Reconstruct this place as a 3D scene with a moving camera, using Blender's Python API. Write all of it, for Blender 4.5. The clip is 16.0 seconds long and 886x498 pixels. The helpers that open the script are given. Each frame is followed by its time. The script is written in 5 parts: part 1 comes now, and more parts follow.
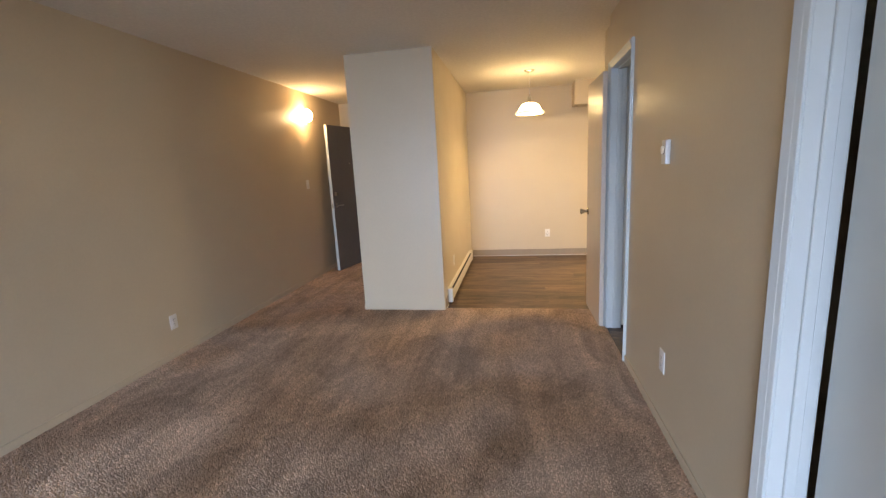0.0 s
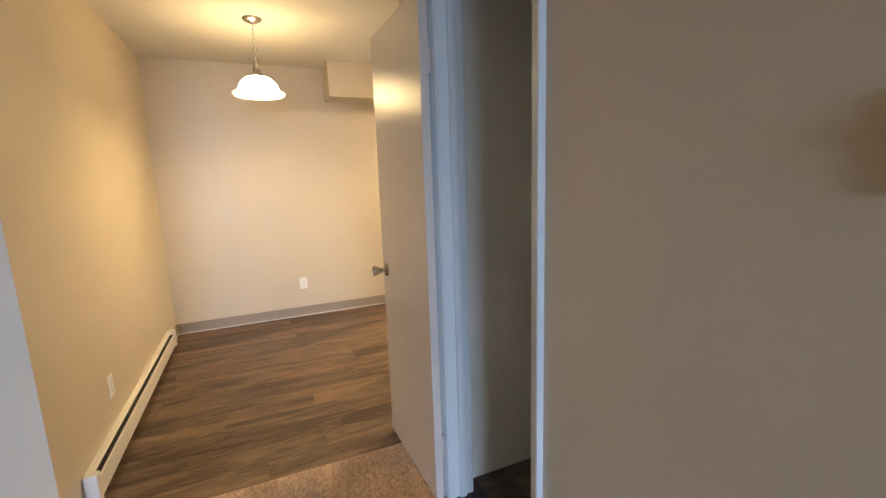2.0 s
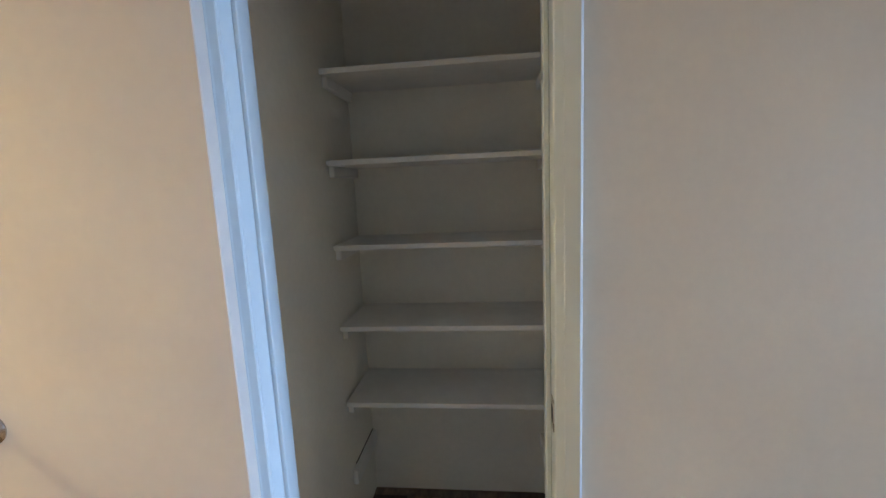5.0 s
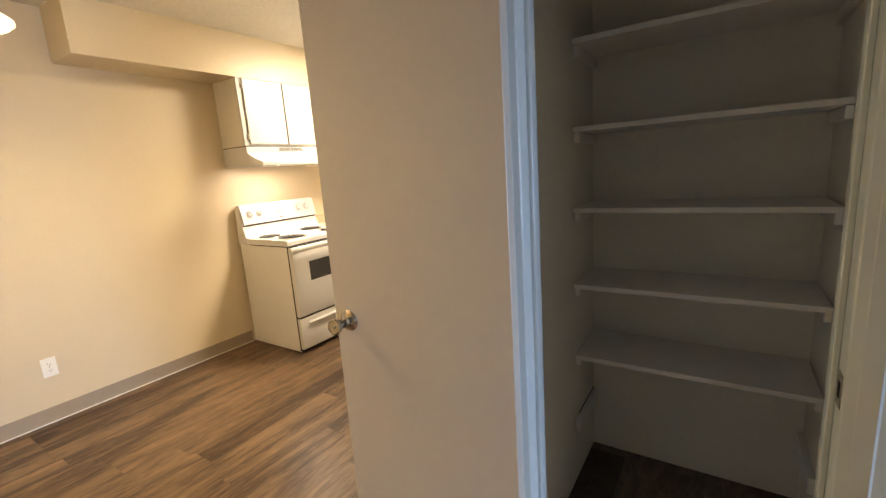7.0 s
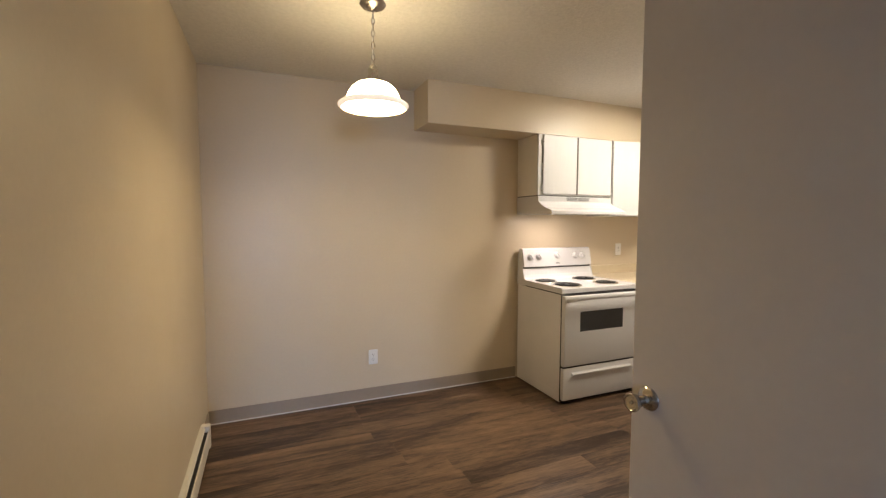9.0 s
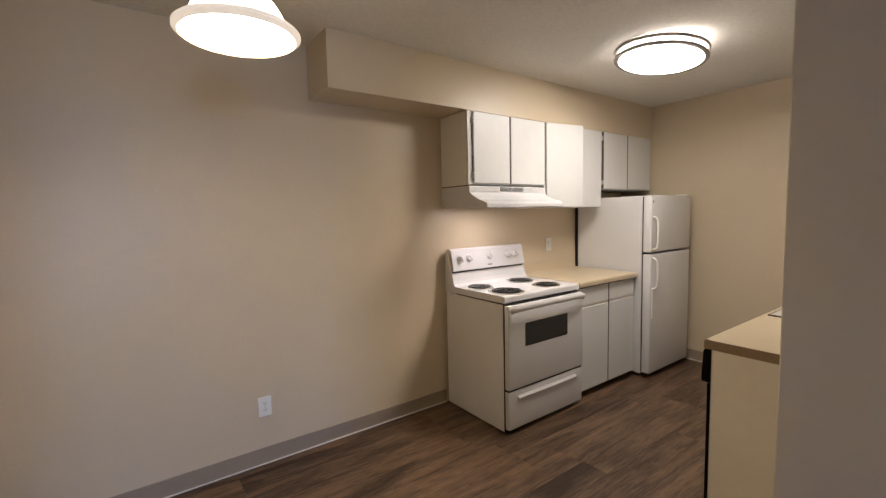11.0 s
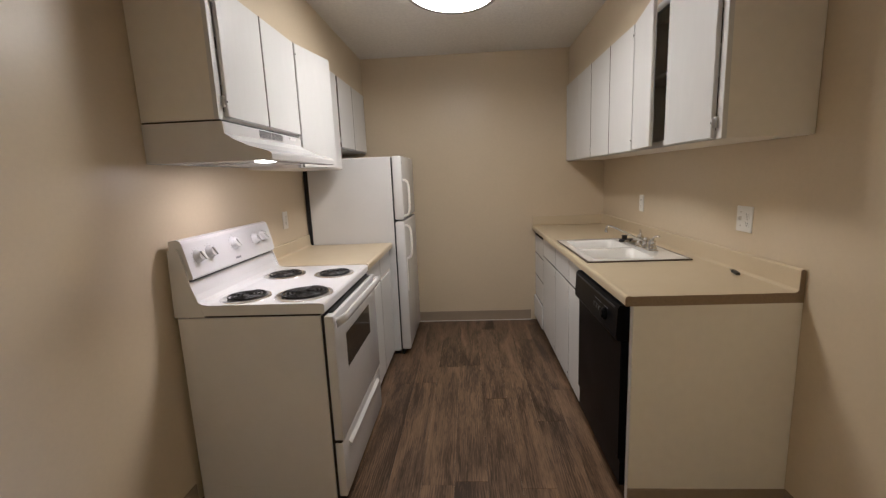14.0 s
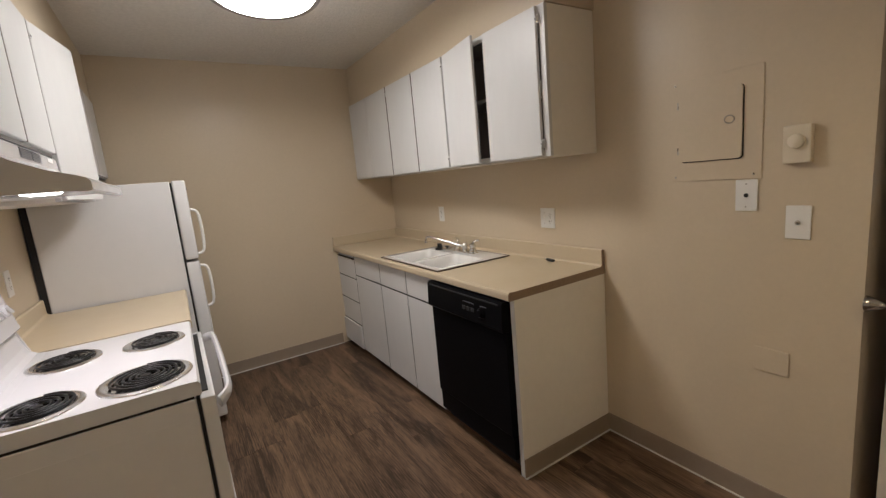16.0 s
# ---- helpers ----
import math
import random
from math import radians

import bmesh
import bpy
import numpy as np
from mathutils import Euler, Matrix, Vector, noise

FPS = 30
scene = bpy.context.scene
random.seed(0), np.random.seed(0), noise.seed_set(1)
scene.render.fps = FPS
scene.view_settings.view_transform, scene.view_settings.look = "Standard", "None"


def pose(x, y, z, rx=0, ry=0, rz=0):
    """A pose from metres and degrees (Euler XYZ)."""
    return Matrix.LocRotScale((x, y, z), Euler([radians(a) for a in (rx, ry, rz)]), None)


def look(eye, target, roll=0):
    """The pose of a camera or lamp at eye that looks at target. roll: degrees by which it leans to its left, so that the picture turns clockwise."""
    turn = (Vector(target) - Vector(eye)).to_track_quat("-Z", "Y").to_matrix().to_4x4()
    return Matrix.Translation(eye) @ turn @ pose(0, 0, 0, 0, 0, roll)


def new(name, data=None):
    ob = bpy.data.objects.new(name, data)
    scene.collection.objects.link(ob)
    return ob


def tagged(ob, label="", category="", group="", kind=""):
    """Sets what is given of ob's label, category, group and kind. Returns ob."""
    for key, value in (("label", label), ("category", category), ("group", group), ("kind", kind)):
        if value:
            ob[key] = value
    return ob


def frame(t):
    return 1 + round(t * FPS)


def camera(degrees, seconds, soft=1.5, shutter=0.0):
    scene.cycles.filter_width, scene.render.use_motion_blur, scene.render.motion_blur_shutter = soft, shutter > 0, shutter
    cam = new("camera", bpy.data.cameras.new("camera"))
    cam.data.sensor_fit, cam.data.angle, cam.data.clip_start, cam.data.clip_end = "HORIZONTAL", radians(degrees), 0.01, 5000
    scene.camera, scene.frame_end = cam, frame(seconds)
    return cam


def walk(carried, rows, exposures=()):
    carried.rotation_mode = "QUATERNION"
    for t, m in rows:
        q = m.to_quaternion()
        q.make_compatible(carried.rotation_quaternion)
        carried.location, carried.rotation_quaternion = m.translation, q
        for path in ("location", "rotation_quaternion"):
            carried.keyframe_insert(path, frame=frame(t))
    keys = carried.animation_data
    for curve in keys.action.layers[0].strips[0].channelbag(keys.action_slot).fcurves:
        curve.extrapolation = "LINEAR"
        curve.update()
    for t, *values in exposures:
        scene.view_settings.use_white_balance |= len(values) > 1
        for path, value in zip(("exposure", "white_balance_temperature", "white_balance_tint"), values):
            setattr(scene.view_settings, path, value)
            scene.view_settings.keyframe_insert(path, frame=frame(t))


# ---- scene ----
cam = camera(92.15, 16.0, soft=1.35)
PATH = [
    (0, (-0.711, 0.274, 1.381), (-1.06, 2.208, 1.009), -3.0),
    (0.5, (-0.724, 0.751, 1.398), (-0.747, 2.722, 1.057), -3.1),
    (1, (-0.702, 1.334, 1.397), (-0.58, 3.306, 1.088), -2.9),
    (1.5, (-0.718, 1.86, 1.389), (-0.322, 3.796, 1.077), -2.5),
    (2, (-0.644, 2.328, 1.382), (0.137, 4.138, 1.042), -1.9),
    (2.5, (-0.623, 2.754, 1.362), (0.651, 4.261, 1.041), 0.4),
    (3, (-0.654, 3.032, 1.402), (1.073, 4.003, 1.132), 1.4),
    (3.2, (-0.609, 3.109, 1.423), (1.21, 3.924, 1.249), -0.0),
    (5.3, (-0.81, 3.351, 1.37), (1.152, 3.52, 1.018), -2.4),
    (5.5, (-0.822, 3.353, 1.362), (1.131, 3.522, 0.964), -2.6),
    (6, (-0.845, 3.347, 1.341), (1.084, 3.589, 0.87), -3.3),
    (6.5, (-0.881, 3.36, 1.345), (1.001, 3.82, 0.847), -3.5),
    (7, (-0.954, 3.425, 1.368), (0.679, 4.517, 0.993), -4.0),
    (7.5, (-1.042, 3.499, 1.387), (0.044, 5.15, 1.08), -3.3),
    (8, (-1.072, 3.514, 1.391), (-0.406, 5.374, 1.085), -2.3),
    (8.5, (-1.08, 3.52, 1.389), (-0.403, 5.385, 1.133), -1.3),
    (8.7, (-1.069, 3.521, 1.409), (-0.351, 5.382, 1.263), -0.9),
    (10.8, (-0.873, 4.107, 1.420), (0.207, 5.783, 1.252), -0.6),
    (11, (-0.838, 4.233, 1.441), (0.335, 5.844, 1.275), -1.3),
    (11.5, (-0.786, 4.545, 1.447), (0.809, 5.737, 1.261), -2.5),
    (12, (-0.664, 4.774, 1.467), (1.115, 5.658, 1.236), -2.7),
    (12.5, (-0.65, 4.944, 1.446), (1.25, 5.52, 1.2), -1.8),
    (13, (-0.692, 5.076, 1.419), (1.261, 5.408, 1.146), -1.1),
    (13.5, (-0.693, 5.28, 1.423), (1.265, 5.485, 1.073), -0.8),
    (14, (-0.581, 5.566, 1.382), (1.387, 5.691, 1.05), -2.4),
    (14.5, (-0.563, 5.845, 1.382), (1.401, 5.74, 1.02), -1.5),
    (15, (-0.533, 6.033, 1.392), (1.374, 5.542, 1.044), -0.0),
    (15.5, (-0.424, 6.059, 1.392), (1.407, 5.316, 1.083), -4.2),
    (16, (-0.364, 6.139, 1.422), (1.316, 5.105, 1.096), -5.3),
]
walk(cam, [(t, look(eye, target, roll)) for t, eye, target, roll in PATH],
     [(0.0, 1.28, 7900, 14), (1.5, 1.18, 7600, 14), (2.5, 1.36, 6350, 12), (3.2, 1.55, 5700, 10), (5.5, 2.12, 6050, 7), (6.5, 1.80, 6600, 8), (7.0, 1.36, 7100, 10),
      (7.5, 0.84, 7200, 12), (8.0, 0.58, 6750, 12), (8.5, 0.50, 6300, 12), (11.0, 0.09, 5650, 15), (12.0, -0.02, 5350, 15), (16.0, -0.05, 5300, 15)])

# ---------------------------------------------------------------- light
world = bpy.data.worlds.new("sky")
scene.world = world
world.use_nodes = True
wn = world.node_tree
sky = wn.nodes.new("ShaderNodeTexSky")
sky.sky_type, sky.sun_disc = "NISHITA", False
sky.sun_elevation, sky.sun_rotation = radians(28), radians(120)
wn.links.new(sky.outputs[0], wn.nodes["Background"].inputs[0])
wn.nodes["Background"].inputs[1].default_value = 0.12

YB = -4.60                    # window wall behind the start
SKY_WATTS, PENDANT, SCONCE, KITCHEN, HOOD_WATTS = 110.0, 40.0, 34.0, 45.5, 3.2
sky_lamp = bpy.data.lights.new("window_daylight", "AREA")
sky_lamp.shape, sky_lamp.size, sky_lamp.size_y = "RECTANGLE", 2.2, 1.7
sky_lamp.energy, sky_lamp.color, sky_lamp.spread = SKY_WATTS, (0.43, 0.62, 1.0), radians(90)
new("window_daylight", sky_lamp).matrix_world = look((-1.75, YB + 0.10, 1.25), (-1.75, YB + 3.4, -0.75))
hood_lamp = bpy.data.lights.new("hood_lamp", "AREA")
hood_lamp.shape, hood_lamp.size = "DISK", 0.09
hood_lamp.energy, hood_lamp.color = HOOD_WATTS, (1.0, 0.82, 0.68)
new("hood_lamp", hood_lamp).matrix_world = look((1.282, 6.445, 1.472), (1.282, 6.445, 0.9))


# ---------------------------------------------------------------- materials
def material(name, color, rough=0.5, metal=0.0, grain=0.0, grain_scale=30.0, stain=0.0, stain_scale=1.5,
             bump=0.0, bump_scale=200.0, spec=0.5, stretch=(1, 1, 1), emit=None, strength=0.0, coat=0.0):
    m = bpy.data.materials.new(name)
    m.use_nodes = True
    t = m.node_tree
    b = t.nodes["Principled BSDF"]
    b.inputs["Roughness"].default_value = rough
    b.inputs["Metallic"].default_value = metal
    b.inputs["Specular IOR Level"].default_value = spec
    b.inputs["Coat Weight"].default_value = coat
    b.inputs["Base Color"].default_value = (*color, 1)
    coord = t.nodes.new("ShaderNodeTexCoord")
    mapping = t.nodes.new("ShaderNodeMapping")
    mapping.inputs["Scale"].default_value = stretch
    t.links.new(coord.outputs["Object"], mapping.inputs[0])

    def noise_node(scale, detail):
        n = t.nodes.new("ShaderNodeTexNoise")
        n.inputs["Scale"].default_value, n.inputs["Detail"].default_value = scale, detail
        t.links.new(mapping.outputs[0], n.inputs[0])
        return n.outputs["Fac"]

    def ranged(fac, low, high):
        r = t.nodes.new("ShaderNodeMapRange")
        r.inputs["From Min"].default_value, r.inputs["From Max"].default_value = 0.3, 0.7
        r.inputs["To Min"].default_value, r.inputs["To Max"].default_value = low, high
        t.links.new(fac, r.inputs["Value"])
        return r.outputs[0]

    if grain or stain:
        a = ranged(noise_node(grain_scale, 4), 1 - grain, 1 + grain)
        c = ranged(noise_node(stain_scale, 3), 1 - stain, 1 + stain)
        mul = t.nodes.new("ShaderNodeMath")
        mul.operation = "MULTIPLY"
        t.links.new(a, mul.inputs[0])
        t.links.new(c, mul.inputs[1])
        mix = t.nodes.new("ShaderNodeVectorMath")
        mix.operation = "SCALE"
        mix.inputs[0].default_value = color
        t.links.new(mul.outputs[0], mix.inputs["Scale"])
        t.links.new(mix.outputs[0], b.inputs["Base Color"])
        t.links.new(ranged(noise_node(stain_scale * 3, 3), rough * 0.92, min(rough * 1.08, 1)), b.inputs["Roughness"])
    if bump:
        bn = t.nodes.new("ShaderNodeBump")
        bn.inputs["Strength"].default_value, bn.inputs["Distance"].default_value = bump, 0.004
        t.links.new(noise_node(bump_scale, 3), bn.inputs["Height"])
        t.links.new(bn.outputs[0], b.inputs["Normal"])
    if emit:
        b.inputs["Emission Color"].default_value = (*emit, 1)
        b.inputs["Emission Strength"].default_value = strength
    return m


def wood_planks(name, dark, light, rough):
    """Vinyl wood planks: streaks along x, knots, each plank of its own tone."""
    m = bpy.data.materials.new(name)
    m.use_nodes = True
    t = m.node_tree
    b = t.nodes["Principled BSDF"]
    coord, info = t.nodes.new("ShaderNodeTexCoord"), t.nodes.new("ShaderNodeObjectInfo")
    shift = t.nodes.new("ShaderNodeVectorMath")
    shift.operation = "MULTIPLY_ADD"
    shift.inputs[1].default_value = (17.0, 9.0, 5.0)
    t.links.new(info.outputs["Random"], shift.inputs[0])
    t.links.new(coord.outputs["Object"], shift.inputs[2])

    def streak(scale, sx, sy, detail, warp):
        mp = t.nodes.new("ShaderNodeMapping")
        mp.inputs["Scale"].default_value = (sx, sy, 1)
        t.links.new(shift.outputs[0], mp.inputs[0])
        n = t.nodes.new("ShaderNodeTexNoise")
        n.inputs["Scale"].default_value, n.inputs["Detail"].default_value = scale, detail
        n.inputs["Distortion"].default_value = warp
        t.links.new(mp.outputs[0], n.inputs[0])
        return n.outputs["Fac"]

    broad, fine, hair = streak(1.5, 1.0, 6.5, 5, 0.8), streak(5.0, 1.7, 17.0, 10, 1.2), streak(11.0, 2.2, 34.0, 6, 0.6)
    mp = t.nodes.new("ShaderNodeMapping")
    mp.inputs["Scale"].default_value = (1.3, 9.0, 1)
    t.links.new(shift.outputs[0], mp.inputs[0])
    wave = t.nodes.new("ShaderNodeTexWave")
    wave.bands_direction = "Y"
    wave.inputs["Scale"].default_value, wave.inputs["Distortion"].default_value = 3.2, 9.0
    wave.inputs["Detail"].default_value, wave.inputs["Detail Scale"].default_value = 3.0, 0.8
    t.links.new(mp.outputs[0], wave.inputs[0])

    def weighted(fac, weight, onto=None):
        n = t.nodes.new("ShaderNodeMath")
        n.operation = "MULTIPLY_ADD"
        n.inputs[1].default_value, n.inputs[2].default_value = weight, 0.0
        t.links.new(fac, n.inputs[0])
        if onto:
            t.links.new(onto, n.inputs[2])
        return n.outputs[0]
    grain = weighted(hair, 0.20, weighted(fine, 0.52, weighted(wave.outputs["Fac"], 0.06, weighted(broad, 0.75))))
    tone = t.nodes.new("ShaderNodeMath")
    tone.operation = "MULTIPLY_ADD"
    tone.inputs[1].default_value = 0.10
    t.links.new(info.outputs["Random"], tone.inputs[0])
    t.links.new(grain, tone.inputs[2])
    ramp = t.nodes.new("ShaderNodeMapRange")
    ramp.inputs["From Min"].default_value, ramp.inputs["From Max"].default_value = 0.68, 1.02
    t.links.new(tone.outputs[0], ramp.inputs["Value"])
    # pale wriggling grain lines, in some patches only
    line, patch, both, more = (t.nodes.new(k) for k in ("ShaderNodeMapRange", "ShaderNodeMapRange", "ShaderNodeMath", "ShaderNodeMath"))
    line.inputs["From Min"].default_value, line.inputs["From Max"].default_value = 0.72, 1.0
    t.links.new(wave.outputs["Fac"], line.inputs["Value"])
    patch.inputs["From Min"].default_value, patch.inputs["From Max"].default_value = 0.56, 0.70
    t.links.new(streak(1.1, 1.5, 5.0, 2, 0.5), patch.inputs["Value"])
    both.operation = "MULTIPLY"
    t.links.new(line.outputs[0], both.inputs[0])
    t.links.new(patch.outputs[0], both.inputs[1])
    more.operation = "MULTIPLY_ADD"
    more.inputs[1].default_value = 0.38
    t.links.new(both.outputs[0], more.inputs[0])
    t.links.new(ramp.outputs[0], more.inputs[2])
    mix = t.nodes.new("ShaderNodeMix")
    mix.data_type = "RGBA"
    mix.inputs["A"].default_value, mix.inputs["B"].default_value = (*dark, 1), (*light, 1)
    t.links.new(more.outputs[0], mix.inputs["Factor"])
    t.links.new(mix.outputs["Result"], b.inputs["Base Color"])
    b.inputs["Roughness"].default_value = rough
    b.inputs["Specular IOR Level"].default_value = 0.4
    bn = t.nodes.new("ShaderNodeBump")
    bn.inputs["Strength"].default_value, bn.inputs["Distance"].default_value = 0.25, 0.001
    t.links.new(fine, bn.inputs["Height"])
    t.links.new(bn.outputs[0], b.inputs["Normal"])
    return m


def carpet_material(name, pile):
    m = material(name, (0.235, 0.175, 0.132), 0.95, grain=0.0, spec=0.1)
    t = m.node_tree
    b = t.nodes["Principled BSDF"]
    geo, coord = t.nodes.new("ShaderNodeNewGeometry"), t.nodes.new("ShaderNodeTexCoord")
    big = t.nodes.new("ShaderNodeTexNoise")
    big.inputs["Scale"].default_value, big.inputs["Detail"].default_value, big.inputs["Distortion"].default_value = 1.7, 5, 1.2
    t.links.new(coord.outputs["Object"], big.inputs[0])
    ramp = t.nodes.new("ShaderNodeMapRange")
    ramp.interpolation_type = "SMOOTHSTEP"
    ramp.inputs["From Min"].default_value, ramp.inputs["From Max"].default_value = 0.465, 0.52
    ramp.inputs["To Min"].default_value, ramp.inputs["To Max"].default_value = 0.88, 1.07
    t.links.new(big.outputs["Fac"], ramp.inputs["Value"])
    tuft = t.nodes.new("ShaderNodeMapRange")
    tuft.inputs["To Min"].default_value, tuft.inputs["To Max"].default_value = 0.66, 1.34
    if pile:
        t.links.new(geo.outputs["Random Per Island"], tuft.inputs["Value"])
    else:
        small = t.nodes.new("ShaderNodeTexNoise")
        small.inputs["Scale"].default_value, small.inputs["Detail"].default_value = 110, 3
        t.links.new(coord.outputs["Object"], small.inputs[0])
        t.links.new(small.outputs["Fac"], tuft.inputs["Value"])
    # tracks of the vacuum cleaner, along the room
    mp = t.nodes.new("ShaderNodeMapping")
    mp.inputs["Scale"].default_value = (7.0, 1.1, 1.0)
    t.links.new(coord.outputs["Object"], mp.inputs[0])
    tracks = t.nodes.new("ShaderNodeTexNoise")
    tracks.inputs["Scale"].default_value, tracks.inputs["Detail"].default_value, tracks.inputs["Distortion"].default_value = 1.0, 5, 0.8
    t.links.new(mp.outputs[0], tracks.inputs[0])
    lanes = t.nodes.new("ShaderNodeMapRange")
    lanes.inputs["From Min"].default_value, lanes.inputs["From Max"].default_value = 0.38, 0.62
    lanes.inputs["To Min"].default_value, lanes.inputs["To Max"].default_value = 0.84, 1.14
    t.links.new(tracks.outputs["Fac"], lanes.inputs["Value"])
    both = t.nodes.new("ShaderNodeMath")
    both.operation = "MULTIPLY"
    t.links.new(ramp.outputs[0], both.inputs[0])
    t.links.new(lanes.outputs[0], both.inputs[1])
    mul = t.nodes.new("ShaderNodeMath")
    mul.operation = "MULTIPLY"
    t.links.new(both.outputs[0], mul.inputs[0])
    t.links.new(tuft.outputs[0], mul.inputs[1])
    sc = t.nodes.new("ShaderNodeVectorMath")
    sc.operation = "SCALE"
    sc.inputs[0].default_value = (0.545, 0.392, 0.288)
    t.links.new(mul.outputs[0], sc.inputs["Scale"])
    t.links.new(sc.outputs[0], b.inputs["Base Color"])
    b.inputs["Sheen Weight"].default_value = 0.15
    return m


M_WALL = material("beige_wall_paint", (0.60, 0.505, 0.365), 0.38, grain=0.015, grain_scale=60, stain=0.025, stain_scale=1.2, bump=0.045, bump_scale=170, spec=0.45)
M_CEIL = material("textured_ceiling_paint", (0.72, 0.69, 0.64), 0.85, grain=0.05, grain_scale=45, stain=0.02, bump=0.9, bump_scale=75, spec=0.2)
M_CLOSET = material("closet_wall_paint", (0.86, 0.84, 0.745), 0.6, grain=0.02, grain_scale=50, stain=0.05, stain_scale=2.5, bump=0.08, bump_scale=150)
M_TRIM = material("white_trim_gloss", (0.60, 0.65, 0.64), 0.32, grain=0.004, grain_scale=12, stain=0.006, stain_scale=2)
M_LEAF = material("cream_door_paint", (0.64, 0.575, 0.485), 0.30, grain=0.012, grain_scale=40, stain=0.02, stain_scale=2, bump=0.06, bump_scale=90)
M_GREY_DOOR = material("grey_door_paint", (0.13, 0.12, 0.11), 0.45, grain=0.05, stain=0.05, bump=0.05)
M_CAB = material("white_cabinet_paint", (0.67, 0.667, 0.66), 0.4, grain=0.012, grain_scale=25, stain=0.02, stain_scale=3, bump=0.10, bump_scale=45, stretch=(1, 1, 0.25))
M_CABSIDE = material("cabinet_side_panel", (0.84, 0.80, 0.73), 0.45, grain=0.015, grain_scale=25, stain=0.02, bump=0.06, bump_scale=60)
# darkened colour that carries the shade of cabinet insides and door slots
M_CABIN = material("cabinet_shade", (0.10, 0.085, 0.07), 0.7, grain=0.05)
M_SHELF = material("white_shelf_paint", (0.86, 0.85, 0.80), 0.45, grain=0.02, stain=0.04, stain_scale=6, bump=0.06, bump_scale=70)
M_ENAMEL = material("white_enamel", (0.67, 0.665, 0.67), 0.22, grain=0.006, stain=0.015, stain_scale=4, coat=0.3)
M_STOVE_SIDE = material("stove_side_enamel", (0.70, 0.68, 0.675), 0.35, grain=0.01, stain=0.03, stain_scale=3)
M_PLASTIC = material("white_plastic", (0.78, 0.77, 0.74), 0.35, grain=0.01, stain=0.01)
M_ALMOND = material("ivory_plastic", (0.70, 0.62, 0.48), 0.4, grain=0.01, stain=0.02)
M_BLACK = material("black_gloss", (0.005, 0.005, 0.006), 0.30, grain=0.1, stain=0.1, spec=0.04)
# solid fill for base cabinet gaps, dark in place of their shade
M_GAP = material("dark_gap_fill", (0.018, 0.015, 0.013), 0.8, grain=0.3)
M_DARK = material("dark_void", (0.012, 0.011, 0.010), 0.8, grain=0.05)
M_GLASSBLK = material("oven_window_glass", (0.03, 0.028, 0.026), 0.08, grain=0.05, spec=0.6)
M_COIL = material("burner_coil", (0.010, 0.0095, 0.009), 0.30, grain=0.2, grain_scale=120, spec=0.3)
M_BOWL = material("darkened_chrome_bowl", (0.74, 0.73, 0.72), 0.08, metal=1.0, grain=0.08, grain_scale=40, stain=0.12, stain_scale=12)
M_RIM = material("tarnished_rim", (0.11, 0.085, 0.065), 0.35, metal=0.6, grain=0.2, grain_scale=60, stain=0.2, stain_scale=10)
M_BAND = material("brushed_band", (0.34, 0.32, 0.30), 0.42, metal=0.7, grain=0.03, stain=0.05, stain_scale=9)
M_RING = material("polished_ring", (0.86, 0.86, 0.85), 0.22, metal=1.0, grain=0.02, stain=0.04, stain_scale=9)
M_CHROME = material("chrome", (0.72, 0.72, 0.72), 0.10, metal=1.0, grain=0.02, stain=0.05, stain_scale=9)
M_NICKEL = material("satin_nickel", (0.46, 0.43, 0.39), 0.28, metal=1.0, grain=0.03, stain=0.05, stain_scale=9)
M_KNOB = material("knob_nickel", (0.50, 0.47, 0.42), 0.20, metal=1.0, grain=0.03, stain=0.06, stain_scale=9)
M_PAINTED_METAL = material("painted_hinge", (0.62, 0.62, 0.61), 0.4, grain=0.04, stain=0.06)
M_COUNTER = material("beige_laminate", (0.555, 0.462, 0.315), 0.34, grain=0.035, grain_scale=260, stain=0.02, stain_scale=3)
M_COUNTER_EDGE = material("brown_laminate_edge", (0.27, 0.195, 0.125), 0.5, grain=0.08, grain_scale=120, stain=0.06)
M_BASE = material("taupe_vinyl_base", (0.30, 0.24, 0.18), 0.5, grain=0.03, grain_scale=30, stain=0.04, bump=0.03)
M_CAULK = material("white_caulk", (0.68, 0.66, 0.62), 0.6, grain=0.06)
M_HEATER = material("heater_enamel", (0.72, 0.67, 0.57), 0.38, grain=0.02, stain=0.03, stain_scale=5)
M_FIN = material("dark_heater_slot", (0.03, 0.026, 0.022), 0.6, grain=0.2)
M_SINK = material("white_sink_enamel", (0.80, 0.79, 0.76), 0.18, grain=0.01, stain=0.03, stain_scale=7, coat=0.4)
M_RUBBER = material("black_rubber", (0.018, 0.018, 0.018), 0.5, grain=0.1)
M_PLANK = wood_planks("vinyl_wood_planks", (0.033, 0.0185, 0.0108), (0.225, 0.142, 0.085), 0.36)
M_TILE = material("dark_brown_tile", (0.105, 0.075, 0.055), 0.5, grain=0.25, grain_scale=22, stain=0.3, stain_scale=9, stretch=(1, 3, 1))
tt = M_TILE.node_tree
ti, tv = tt.nodes.new("ShaderNodeObjectInfo"), tt.nodes.new("ShaderNodeHueSaturation")
tr = tt.nodes.new("ShaderNodeMapRange")
tr.inputs["To Min"].default_value, tr.inputs["To Max"].default_value = 0.45, 1.9
tt.links.new(ti.outputs["Random"], tr.inputs["Value"])
